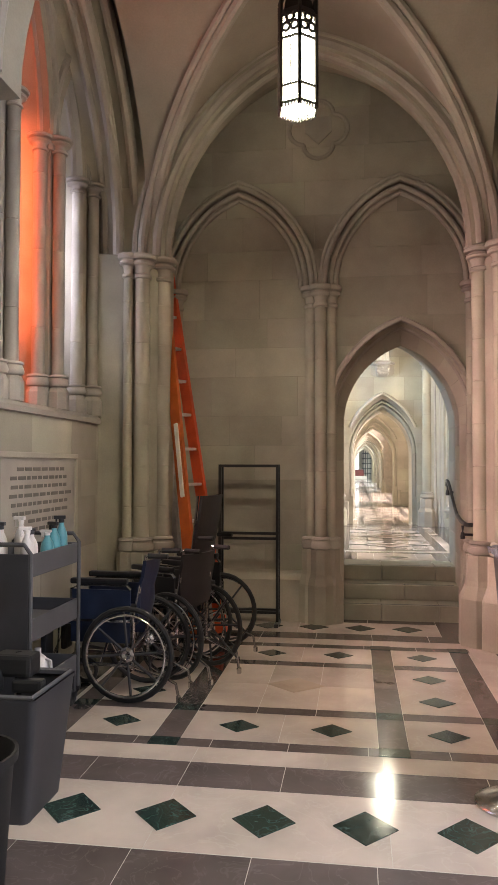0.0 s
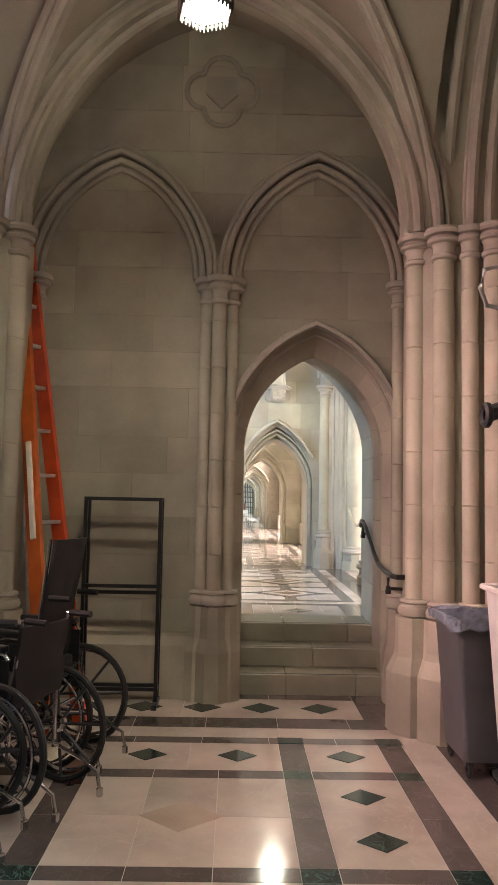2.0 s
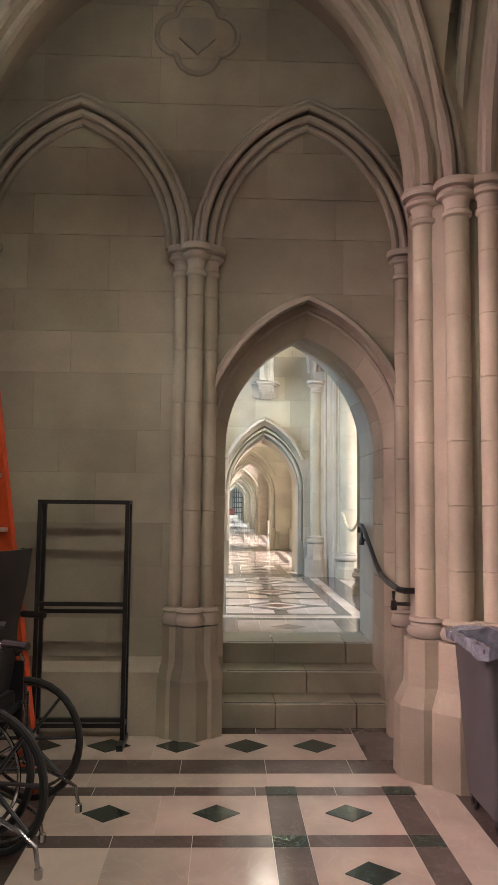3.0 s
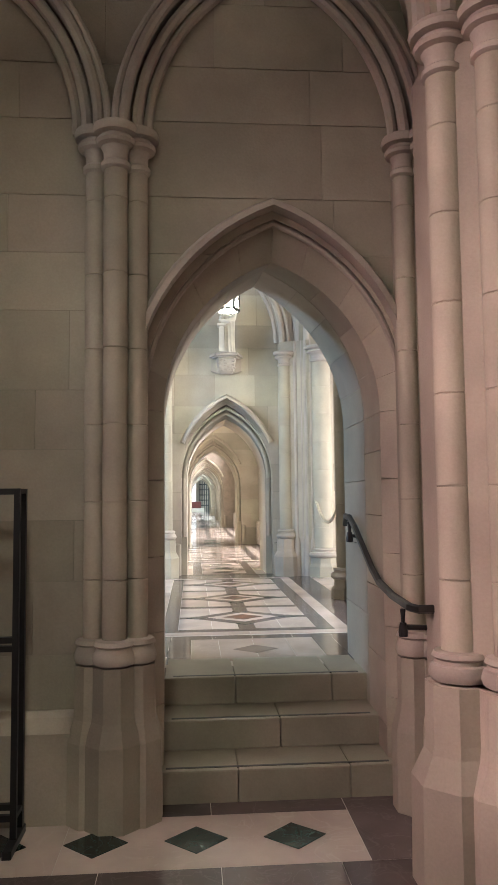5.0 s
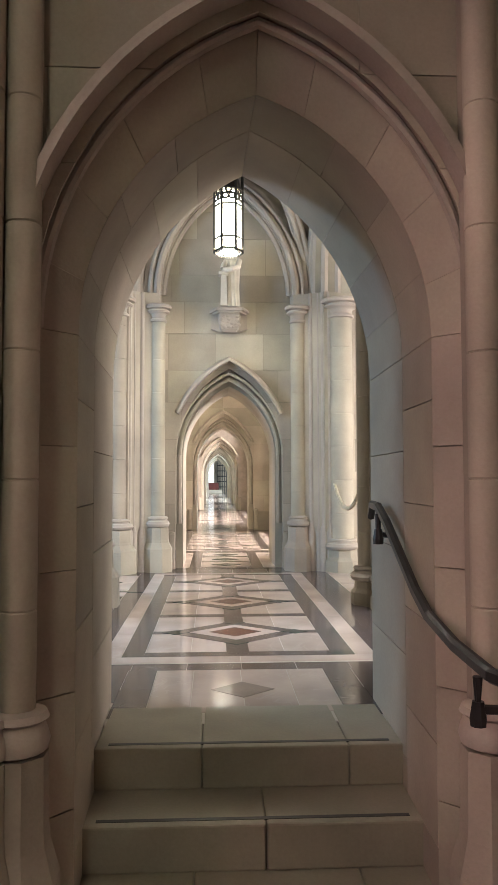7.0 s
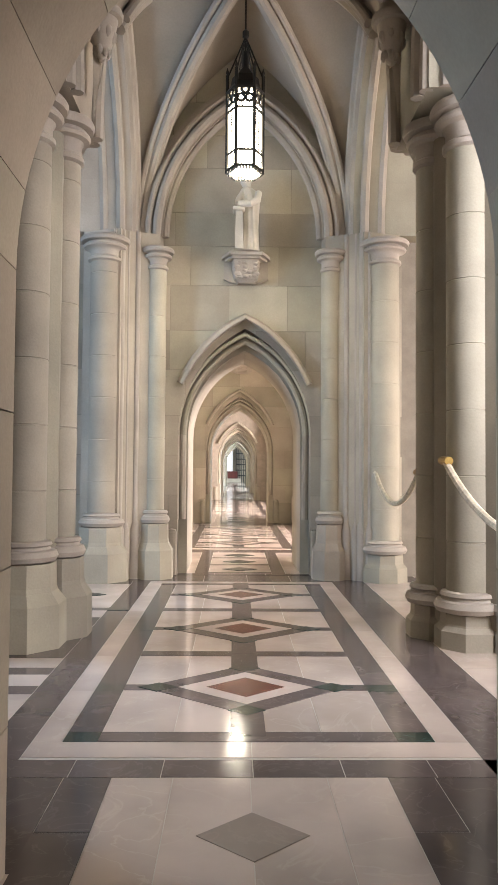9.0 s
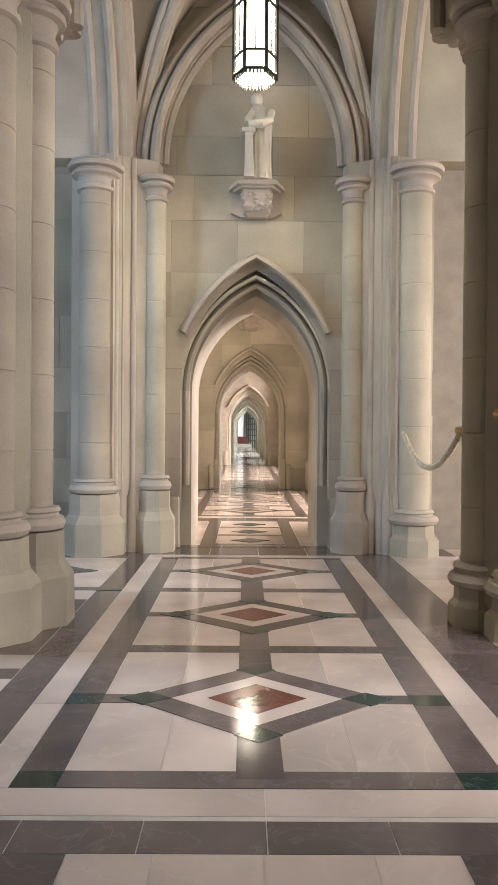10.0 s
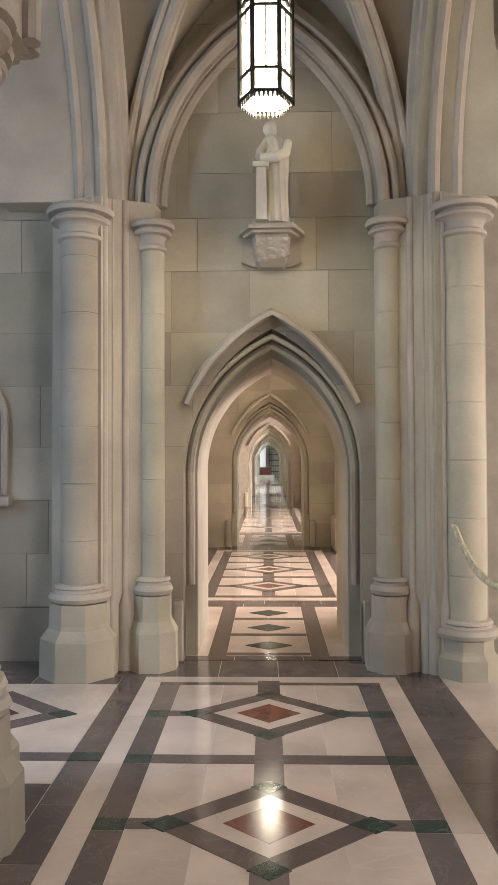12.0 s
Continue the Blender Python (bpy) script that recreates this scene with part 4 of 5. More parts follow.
def tapered_bin(bm, x0, x1, y0, y1, z0, z1, taper, wall=.012):
    lo = [(x0 + taper, y0 + taper), (x1 - taper, y0 + taper), (x1 - taper, y1 - taper), (x0 + taper, y1 - taper)]
    hi = [(x0, y0), (x1, y0), (x1, y1), (x0, y1)]
    mx, my = (x0 + x1) / 2, (y0 + y1) / 2
    ins = lambda p: (p[0] + (wall if p[0] < mx else -wall), p[1] + (wall if p[1] < my else -wall))
    rings = [[(p, z0) for p in lo], [(p, z1) for p in hi], [(ins(p), z1) for p in hi], [(ins(p), z0 + .02) for p in lo]]
    vs = [[bm.verts.new((p[0], p[1], z)) for p, z in r] for r in rings]
    bm.faces.new(vs[0][::-1])
    bm.faces.new(vs[3])
    for a, b in zip(vs, vs[1:]):
        for i in range(4):
            bm.faces.new((a[i], a[(i + 1) % 4], b[(i + 1) % 4], b[i]))
    es = [e for e in bm.edges if abs(e.verts[0].co.z - e.verts[1].co.z) > .1]
    bmesh.ops.bevel(bm, geom=es, offset=.03, segments=3, affect="EDGES", profile=.5)
    return bm


tote = thing("storage_tote", "open dark grey plastic tote filled with mop parts", "tote")
part("body", tapered_bin(bmesh.new(), -1.86, -1.31, 2.92, 3.38, 0, .53, .05), PLASTIC_GREY, tote, smooth=True)
bm = bmesh.new()
tube(bm, [(-1.84, 2.94, .53), (-1.33, 2.94, .53), (-1.33, 3.36, .53), (-1.84, 3.36, .53)], .016, 6, True)
part("rim", bm, PLASTIC_MID, tote)
mop = thing("mop_wringer", "black mop wringer head standing in the tote", "wringer")
bm = bmesh.new()
rod(bm, (-1.52, 3.2, .05), (-1.50, 3.18, .66), .016, 8)
rod(bm, (-1.62, 3.15, .05), (-1.60, 3.1, .60), .02, 8)
part("pole", bm, CHROME, mop)
bm = bmesh.new()
box(bm, -1.6, -1.42, 3.12, 3.24, .56, .66, .02)
box(bm, -1.5, -1.36, 3.1, 3.16, .5, .56, .015)
box(bm, -1.68, -1.55, 3.05, 3.15, .5, .6, .02)
part("clamp", bm, RUBBER, mop)
bin_b = thing("round_waste_bin", "black round waste bin with yellow sticker", "bin")
bm = bmesh.new()
lathe(bm, [(.14, 0), (.145, .01), (.175, .5), (.19, .505), (.19, .535), (.178, .535), (.172, .5), (.135, .03)], -1.32, 2.36, 24)
part("body", bm, RUBBER, bin_b, smooth=True)
part("sticker", box(bmesh.new(), -1.178, -1.168, 2.30, 2.40, .26, .33), YELLOW, bin_b)

# orange step ladder leaning folded in the corner, and a white one behind it
def leaning_ladder(name, foot, top, across, rails, mat, rung_mat, label, n, labelled):
    lad = thing(name, label, "ladder")
    foot, top, across = Vector(foot), Vector(top), Vector(across)
    for k in range(rails):
        f, t = foot + across * (k / (rails - 1)), top + across * .22 * (k / (rails - 1))
        bm = bmesh.new()
        sweep(bm, [f, t], [(-.055, -.018), (.055, -.018), (.055, .018), (-.055, .018)], (1, -.5, 0))
        part("rail", bm, mat, lad)
    for i in range(1, n):
        q = i / n
        a, b = foot.lerp(top, q), (foot + across).lerp(top + across * .22, q)
        bm = bmesh.new()
        sweep(bm, [a, b], [(-.035, -.012), (.035, -.012), (.035, .012), (-.035, .012)], (1, -.5, 0))
        part("rung", bm, rung_mat, lad)
    if labelled:
        d = (top - foot).normalized()
        bm = bmesh.new()
        sweep(bm, [foot + d * 1.25 + Vector((.0, -.022, 0)), foot + d * 1.95 + Vector((.0, -.022, 0))], [(-.018, -.018), (.018, -.018), (.018, .018), (-.018, .018)], (1, -.5, 0))
        part("sticker", bm, PAPER, lad, "long white safety label")
    return lad

leaning_ladder("orange_ladder", (-1.33, 6.18, 0.03), (-1.93, 7.18, 3.6), (.16, .30, 0), 2, ORANGE, ALUM, "tall orange fibreglass ladder leaning into the corner", 11, True)
leaning_ladder("white_ladder", (-1.62, 6.78, 0.03), (-1.86, 7.12, 2.0), (.1, .12, 0), 2, ALUM, ALUM, "short aluminium ladder leaning behind the pier", 7, False)

rack = thing("garment_rack", "empty black tubular steel display rack", "rack")
for x in (-1.285, -.735):
    for y in (6.98, 7.10):
        part("post", box(bmesh.new(), x - .013, x + .013, y - .013, y + .013, 0.03, 1.51), IRON, rack)
    part("foot", box(bmesh.new(), x - .02, x + .02, 6.86, 7.13, 0.0, .035, .004), IRON, rack)
for y in (6.98, 7.10):
    for z in (1.497, .86 if y < 7 else .80, .12):
        part("crossbar", box(bmesh.new(), -1.275, -.745, y - .012, y + .012, z - .013, z + .013), IRON, rack)
for z in (1.4975, .12):
    for x in (-1.285, -.735):
        part("tie", box(bmesh.new(), x - .011, x + .011, 6.99, 7.09, z - .011, z + .011), IRON, rack)

# plaque on the side wall
plq = thing("wall_plaque", "framed pale stone plaque with engraved lines", "plaque")
part("tablet", box(bmesh.new(), LW - .01, LW + .016, 4.42, 5.69, .95, 1.55), LIME_PALE, plq)
for a in ((4.38, 5.73, 1.55, 1.59), (4.38, 5.73, .91, .95)):
    part("frame_bar", box(bmesh.new(), LW - .01, LW + .035, a[0], a[1], a[2], a[3], .008), LIME, plq)
for a in ((4.38, 4.42), (5.69, 5.73)):
    part("frame_bar", box(bmesh.new(), LW - .01, LW + .034, a[0], a[1], .951, 1.549, .008), LIME, plq)
rnd = random.Random(5)
for i in range(8):
    half = rnd.uniform(.2, .5)
    y, words = 5.06 - half, []
    bm = bmesh.new()
    while y < 5.06 + half:
        w = rnd.uniform(.04, .12)
        box(bm, LW + .015, LW + .0185, y, y + w, 1.46 - .06 * i, 1.485 - .06 * i)
        y += w + .025
    part("text_line", bm, LETTER_AND_SHADE, plq)

# bins, hook ladder and post on the other side
rb = thing("wheeled_bin", "grey wheeled waste bin with clear liner", "bin")
part("body", tapered_bin(bmesh.new(), 1.06, 1.52, 5.58, 6.08, .09, .85, .05), PLASTIC_MID, rb, smooth=True)
bm = bmesh.new()
tube(bm, [(1.05, 5.57, .85), (1.53, 5.57, .85), (1.53, 6.09, .85), (1.05, 6.09, .85)], .018, 6, True)
part("rim", bm, PLASTIC_MID, rb)
bm = bmesh.new()
rr = random.Random(3)
ringv = []
for zz, o in ((.82, .012), (.872, .016), (.868, -.03), (.6, -.06)):
    ringv.append([bm.verts.new((1.29 + (.25 + o + rr.uniform(-.008, .008)) * max(-1, min(1, 1.35 * math.cos(a))), 5.83 + (.27 + o + rr.uniform(-.008, .008)) * max(-1, min(1, 1.35 * math.sin(a))), zz + rr.uniform(-.014, .014))) for a in [math.pi / 18 * k for k in range(36)]])
for a, b in zip(ringv, ringv[1:]):
    for i in range(36):
        bm.faces.new((a[i], a[(i + 1) % 36], b[(i + 1) % 36], b[i]))
part("liner", bm, BAG, rb, "crumpled clear plastic liner", True)
for x in (1.14, 1.44):
    for y in (5.66, 6.0):
        w = part("caster", tube(bmesh.new(), [(x, y + .034 * math.cos(a), .048 + .034 * math.sin(a)) for a in [math.pi / 5 * k for k in range(10)]], .013, 6, True, (1, 0, 0)), RUBBER, rb)
        part("fork", box(bmesh.new(), x - .02, x + .02, y - .016, y + .016, .06, .1), IRON, w)
wb = thing("white_cart", "tall white plastic laundry bin on casters", "bin")
part("body", tapered_bin(bmesh.new(), 1.14, 1.58, 4.86, 5.38, .16, 1.08, .05), PLASTIC_WHITE, wb, smooth=True)
bm = bmesh.new()
tube(bm, [(1.13, 4.85, 1.08), (1.585, 4.85, 1.08), (1.585, 5.39, 1.08), (1.13, 5.39, 1.08)], .016, 6, True)
part("rim", bm, PLASTIC_WHITE, wb)
part("dolly", box(bmesh.new(), 1.16, 1.57, 4.9, 5.34, .125, .16, .01), IRON, wb)
for x in (1.22, 1.52):
    for y in (4.96, 5.28):
        w = part("caster", tube(bmesh.new(), [(x, y + .042 * math.cos(a), .06 + .042 * math.sin(a)) for a in [math.pi / 5 * k for k in range(10)]], .018, 6, True, (1, 0, 0)), RUBBER, wb)
        part("fork", box(bmesh.new(), x - .024, x + .024, y - .018, y + .018, .08, .13), IRON, w)
hl = thing("hook_ladder", "aluminium hook ladder with black wheels and wrapped feet", "ladder")
A0, A1 = Vector((1.02, 4.62, 0)), Vector((1.09, 4.28, 0))
for p in (A0, A1):
    part("rail", box(bmesh.new(), p.x - .03, p.x + .03, p.y - .02, p.y + .02, .03, 2.33, .004), ALUM, hl)
    bm = bmesh.new()
    lathe(bm, [(.03, 0), (.05, .03), (.055, .1), (.045, .16), (.03, .2)], p.x, p.y, 10)
    part("foot_wrap", bm, TAN, hl, "tan cloth wrapped round the foot", True)
    bm = bmesh.new()
    tube(bm, [(p.x, p.y, 2.3), (p.x - .02, p.y, 2.5), (p.x - .06, p.y, 2.56), (p.x - .13, p.y, 2.54), (p.x - .15, p.y, 2.46), (p.x - .12, p.y, 2.38), (p.x - .02, p.y, 2.36)], .011, 8)
    part("hook", bm, ALUM, hl, smooth=True)
    bm = bmesh.new()
    rod(bm, (p.x - .015, p.y, 1.94), (p.x - .12, p.y - .02, 1.90), .035, 12)
    tube(bm, [(p.x - .13, p.y - .02 + .04 * math.cos(a), 1.895 + .04 * math.sin(a)) for a in [math.pi / 6 * k for k in range(12)]], .018, 6, True, (1, 0, 0))
    part("roller", bm, RUBBER, hl, "black rubber roller")
for k in range(8):
    a, b = A0.copy(), A1.copy()
    a.z = b.z = .3 + .28 * k
    part("rung", rod(bmesh.new(), a, b, .016, 8), ALUM, hl)
part("yellow_bracket", box(bmesh.new(), 1.03, 1.13, 4.20, 4.27, 2.38, 2.5, .01), YELLOW, hl, "yellow plastic bracket")
sp = thing("stanchion", "black belt stanchion on a polished domed base", "stanchion")
bm = bmesh.new()
lathe(bm, [(.17, 0), (.172, .008), (.165, .016), (.12, .035), (.06, .055), (.035, .075)], 0.69, 3.47, 32)
part("base", bm, CHROME, sp, "polished chrome domed base", True)
part("post", lathe(bmesh.new(), [(.03, .07), (.03, .96)], .69, 3.47, 20), RUBBER, sp, smooth=True)
bm = bmesh.new()
lathe(bm, [(.034, .93), (.036, .94), (.036, 1.04), (.03, 1.055)], .69, 3.47, 20)
for k in range(4):
    a = math.pi / 2 * k
    box(bm, .69 + .036 * math.cos(a) - .014, .69 + .036 * math.cos(a) + .014, 3.47 + .036 * math.sin(a) - .014, 3.47 + .036 * math.sin(a) + .014, .95, 1.03, .003)
part("belt_head", bm, RUBBER, sp)

# iron handrail on the door jamb
hr = thing("handrail", "black wrought-iron handrail fixed to the door jamb", "handrail")
bm = bmesh.new()
sweep(bm, [(.97, 8.26, 1.29), (.965, 8.2, 1.34), (.965, 8.1, 1.335), (.965, 7.95, 1.28), (.965, 7.55, 1.08), (.965, 7.4, 1.025), (.965, 7.15, .99), (.97, 6.9, .975), (.99, 6.83, .975), (1.3, 6.82, .975)], [(-.016, -.012), (.016, -.012), (.019, .003), (.011, .014), (-.011, .014), (-.019, .003)], None)
part("rail", bm, IRON, hr)
for y, z in ((8.05, 1.31), (6.95, .96)):
    bm = bmesh.new()
    tube(bm, [(.955, y, z), (.955, y, z - .08), (1.2 if y < 7 else 1.03, y, z - .09)], .013, 8)
    lathe(bm, [(.02, z - .12), (.022, z - .1), (.015, z - .06)], .955, y, 8)
    part("bracket", bm, IRON, hr)

# stained-glass side windows: shafts, sill and glass
GLASS_RED = glowing("red stained glass", (1.0, 0.2, 0.09), 2.0)
GLASS_VIOLET = glowing("violet stained glass", (0.78, 0.76, 1.0), 1.1)
for y0, y1, z1, m, lab in ((4.7, 5.48, 5.3, GLASS_RED, "glowing red-orange stained-glass lancet"), (5.55, 6.15, 4.8, GLASS_VIOLET, "pale violet stained-glass lancet"), (3.5, 4.4, 5.3, GLASS_VIOLET, "pale violet stained-glass lancet")):
    w = thing("window_lancet", lab, "window", kind="structure")
    part("pane", box(bmesh.new(), LW - .76, LW - .74, y0, y1, 1.95, z1), m, w)
    bm = bmesh.new()
    for k in range(1, 5):
        rod(bm, (LW - .735, y0, 1.95 + (z1 - 1.95) * k / 5), (LW - .735, y1, 1.95 + (z1 - 1.95) * k / 5), .01, 6)
    part("saddle_bar", bm, IRON, w)
part("window_sill", prism(bmesh.new(), [(LW - .3, 1.93), (LW + .0, 1.93), (LW + .03, 1.9), (LW + .03, 1.86), (LW - .3, 1.86)], "y", 3.4, 6.35), LIME_PALE, wall_l)
for y, zc, x in ((4.57, 3.93, LW - .1), (4.70, 3.93, LW - .05), (5.40, 3.93, LW - .17), (5.49, 3.93, LW - .05), (6.11, 3.86, LW - .14), (6.25, 3.86, LW - .05)):
    ms = thing("window_shaft", "slender limestone window shaft with ring capital", "shaft", "window shafts", "structure")
    part("shaft", lathe(bmesh.new(), shaft_profile(.05, 2.2, zc, .6), x, y, 14), LIME_PALE, ms, smooth=True)
    part("capital", lathe(bmesh.new(), capital_profile(.05, zc, .13), x, y, 16), LIME_PALE, ms, smooth=True)
    part("base", lathe(bmesh.new(), base_profile(.05, 2.1, .1), x, y, 16), LIME_PALE, ms, smooth=True)
    part("plinth", lathe(bmesh.new(), [(.09, 1.93), (.09, 2.06), (.07, 2.1)], x, y, 8, math.pi / 8), LIME_PALE, ms)
for cy, half, zs, rise in ((5.09, .33, 4.0, 1.2), (5.85, .27, 3.95, .8), (3.95, .4, 4.03, 1.2)):
    bm = bmesh.new()
    moulding(bm, cy, half, zs, rise, LW - .18, [(.02, .0, 1), (.07, .05, 1), (.14, .08, 1.1)], .032, axis="x")
    part("window_mould", bm, LIME_PALE, wall_l, smooth=True)

# ---- second bay: ropes, statue, niche ----
def swag(a, b, sag):
    r = thing("barrier_rope", "cream twisted barrier rope hung from brass hooks", "rope", "barrier ropes")
    a, b = Vector(a), Vector(b)
    path = [a.lerp(b, t) - Vector((0, 0, sag * 4 * t * (1 - t))) for t in [k / 20 for k in range(21)]]
    part("rope", tube(bmesh.new(), path, .02, 8), ROPE, r, smooth=True)
    for p, q in ((a, b), (b, a)):
        bm = bmesh.new()
        d = (q - p).normalized()
        rod(bm, p - d * .05, p + d * .06, .024, 10)
        part("ferrule", bm, BRASS, r)
swag((1.60, 13.2, 1.47), (1.58, 11.5, 1.4), .27)
swag((1.53, 10.72, 1.47), (1.64, 8.85, 1.4), .3)


def figure(z, y, x, h):
    """A draped standing figure as one plain shape, bowed over a small reading desk."""
    bm = bmesh.new()
    rows = [(0, .03, .125, .115), (.03, .03, .13, .12), (.15, .032, .118, .11), (.35, .035, .112, .105), (.5, .035, .118, .11), (.62, .035, .125, .115), (.72, .03, .128, .11), (.79, .02, .118, .1),
            (.83, .005, .085, .08), (.855, -.005, .052, .055), (.875, -.012, .055, .062), (.91, -.018, .07, .075), (.95, -.018, .068, .075), (.985, -.012, .045, .05), (1.0, -.01, .012, .015)]
    n, rings = 40, []
    for t, c, rx, ry in rows:
        fold = .011 * (t < .8) * (1 - .4 * t)
        rings.append([bm.verts.new((x + h * (c + (rx + fold * math.sin(9 * a + 3 * t) + .5 * fold * math.sin(17 * a)) * math.cos(a)), y + h * (ry + fold * math.sin(11 * a + 5 * t)) * math.sin(a) - .05 * h * max(0, t - .7), z + h * t)) for a in [2 * math.pi * k / n for k in range(n)]])
    for a, b in zip(rings, rings[1:]):
        for i in range(n):
            bm.faces.new((a[i], a[(i + 1) % n], b[(i + 1) % n], b[i]))
    bm.faces.new(rings[0][::-1])
    bm.faces.new(rings[-1])
    prism(bm, [(x - .105, z), (x - .03, z), (x - .04, z + .5 * h), (x - .1, z + .5 * h)], "y", y - .1, y - .01)
    box(bm, x - .125, x - .02, y - .12, y + .01, z + .5 * h, z + .55 * h, .008)
    tube(bm, [(x + .1, y - .05, z + .76 * h), (x + .09, y - .1, z + .64 * h), (x + .03, y - .13, z + .58 * h), (x - .07, y - .1, z + .585 * h)], .032, 10)
    tube(bm, [(x - .04, y - .03, z + .76 * h), (x - .075, y - .07, z + .66 * h), (x - .08, y - .09, z + .6 * h)], .03, 10)
    return tagged(part("statue", bm, STATUE, smooth=True), "pale carved stone statue standing on a wall bracket", "statue")


figure(3.345, FAR - .17, DX + .035, .67)
def bracket(y, x):
    c = thing("wall_bracket", "carved limestone console bracket on the wall", "bracket")
    bm = bmesh.new()
    for w0, w1, d0, d1, z0, z1 in ((.09, .12, .07, .1, 3.09, 3.12), (.12, .14, .11, .15, 3.12, 3.285)):
        lo = [bm.verts.new((x + u * w0, y - v * d0, z0)) for u, v in ((-1, 0), (-.75, 1), (.75, 1), (1, 0))]
        hi = [bm.verts.new((x + u * w1, y - v * d1, z1)) for u, v in ((-1, 0), (-.75, 1), (.75, 1), (1, 0))]
        bm.faces.new(lo[::-1])
        bm.faces.new(hi)
        for i in range(4):
            bm.faces.new((lo[i], lo[(i + 1) % 4], hi[(i + 1) % 4], hi[i]))
    part("corbel", bm, LIME_PALE, c)
    bm = bmesh.new()
    for g, z0, z1 in ((.0, 3.285, 3.305), (.03, 3.305, 3.33), (.015, 3.33, 3.345)):
        prism(bm, [(x - .19 - g, y), (x - .19 - g, y - .05), (x - .12 - g, y - .19 - g), (x + .12 + g, y - .19 - g), (x + .19 + g, y - .05), (x + .19 + g, y)], "z", z0, z1)
    part("shelf", bm, LIME_PALE, c)
    part("back_plate", prism(bmesh.new(), [(x - .2, 3.29), (x - .2, 3.13), (x - .13, 3.1), (x + .13, 3.1), (x + .2, 3.13), (x + .2, 3.29)], "y", y - .04, y + .005), LIME_PALE, c)
    bm = bmesh.new()
    rnd = random.Random(8)
    for k in range(22):
        u, v = rnd.uniform(-.1, .1), rnd.uniform(3.13, 3.27)
        bmesh.ops.create_icosphere(bm, subdivisions=1, radius=rnd.uniform(.016, .03), matrix=Matrix.Translation((x + u, y - .115 - .03 * (v - 3.13) / .14, v)) @ Matrix.Diagonal((1.2, .6, .8, 1)))
    part("carved_foliage", bm, LIME_PALE, c, smooth=True)
bracket(FAR, DX + .03)
bracket(19.8, DX + .03)
niche = thing("wall_niche", "small arched wall niche, hollow painted dark, with a projecting stone shelf", "niche", kind="structure")
# dark plate on the wall face; the niche's shade is painted, nothing is hollowed
part("recess", prism(bmesh.new(), [(-1.70, 1.58)] + arc(-1.53, .17, 2.1, .25, 6) + [(-1.36, 1.58)], "y", FAR - .006, FAR + .01), LETTER_AND_SHADE, niche)
part("shelf", box(bmesh.new(), -1.75, -1.28, FAR - .1, FAR + .005, 1.5, 1.57, .015), LIME_PALE, niche)
part("niche_mould", tube(bmesh.new(), [(u, FAR - .01, v) for u, v in [(-1.72, 1.58)] + arc(-1.53, .19, 2.1, .27, 6) + [(-1.34, 1.58)]], .025, 6, side=(0, 1, 0)), LIME_PALE, niche)

# far end: tall bright window, dark screen, red table
DAY = glowing("daylight glass", (0.95, 0.98, 1.0), 0.8)
ew = thing("window_east", "tall bright leaded window at the end of the aisle", "window", kind="structure")
part("pane", box(bmesh.new(), DX - .6, DX - .2, 61.9, 61.96, 1.2, 4.2), DAY, ew)
sc = thing("carved_screen", "dark carved wooden screen at the end of the aisle", "screen")
for k in range(6):
    part("post", box(bmesh.new(), DX + .02 + .14 * k, DX + .08 + .14 * k, 60.9, 61.0, UP, 4.4), IRON, sc)
for k in range(9):
    part("rail", box(bmesh.new(), DX + .02, DX + .80, 60.9, 60.99, UP + .4 + .4 * k, UP + .47 + .4 * k), IRON, sc)
tb = thing("red_altar_table", "small table with red cloth at the end of the aisle", "table")
part("cloth", box(bmesh.new(), DX - .55, DX + .15, 58.6, 59.3, UP + .25, UP + .75, .03), surface("red cloth", (.10, .025, .018), .2, 6, 90, .9), tb)
part("plinth", box(bmesh.new(), DX - .8, DX + .4, 58.5, 59.4, UP, UP + .25, .02), LIME_PALE, tb)

# glowing panes added behind the nave lamps; no such windows are seen
for a, b, c, d in ((2.85, 8.52, 0.7, "y"), (8.28, 10.9, 2.2, "x"), (8.28, 20.0, 5.0, "x"), (8.28, 42.0, 9.0, "x")):
    nw = thing("window_nave", "unseen glowing pane added behind a nave lamp", "window", kind="structure")
    bm = bmesh.new()
    box(bm, a - c, a + c, b - .015, b + .005, 2.1, 5.1) if d == "y" else box(bm, a, a + .01, b - c, b + c, 2.0, 6.4)
    part("pane", bm, DAY, nw)

# ---- marble floors ----
def tiles(parent, name, mat, z, rects, gap=0.003, top=0.0):
    for x0, x1, y0, y1 in rects:
        part(name, box(bmesh.new(), x0 + gap / 2, x1 - gap / 2, y0 + gap / 2, y1 - gap / 2, z - 0.02, z + top), mat, parent)


def lozenge(parent, mat, x, y, a, b, z, lift=0.004):
    part("lozenge", prism(bmesh.new(), [(x - a, y), (x, y - b), (x + a, y), (x, y + b)], "z", z - 0.012, z + lift), mat, parent)


def split(a, b, n):
    return [(a + (b - a) * i / n, a + (b - a) * (i + 1) / n) for i in range(n)]


def row(parent, mat, z, x0, x1, y0, y1, step):
    n = max(1, round((x1 - x0) / step))
    tiles(parent, "tile", mat, z, [(a, b, y0, y1) for a, b in split(x0, x1, n)])


floor_1 = thing("floor_storage_bay", "polished cream marble floor with dark bands and green lozenges", "floor", kind="structure")
CY = 5.115
W, E = -2.3, 1.62
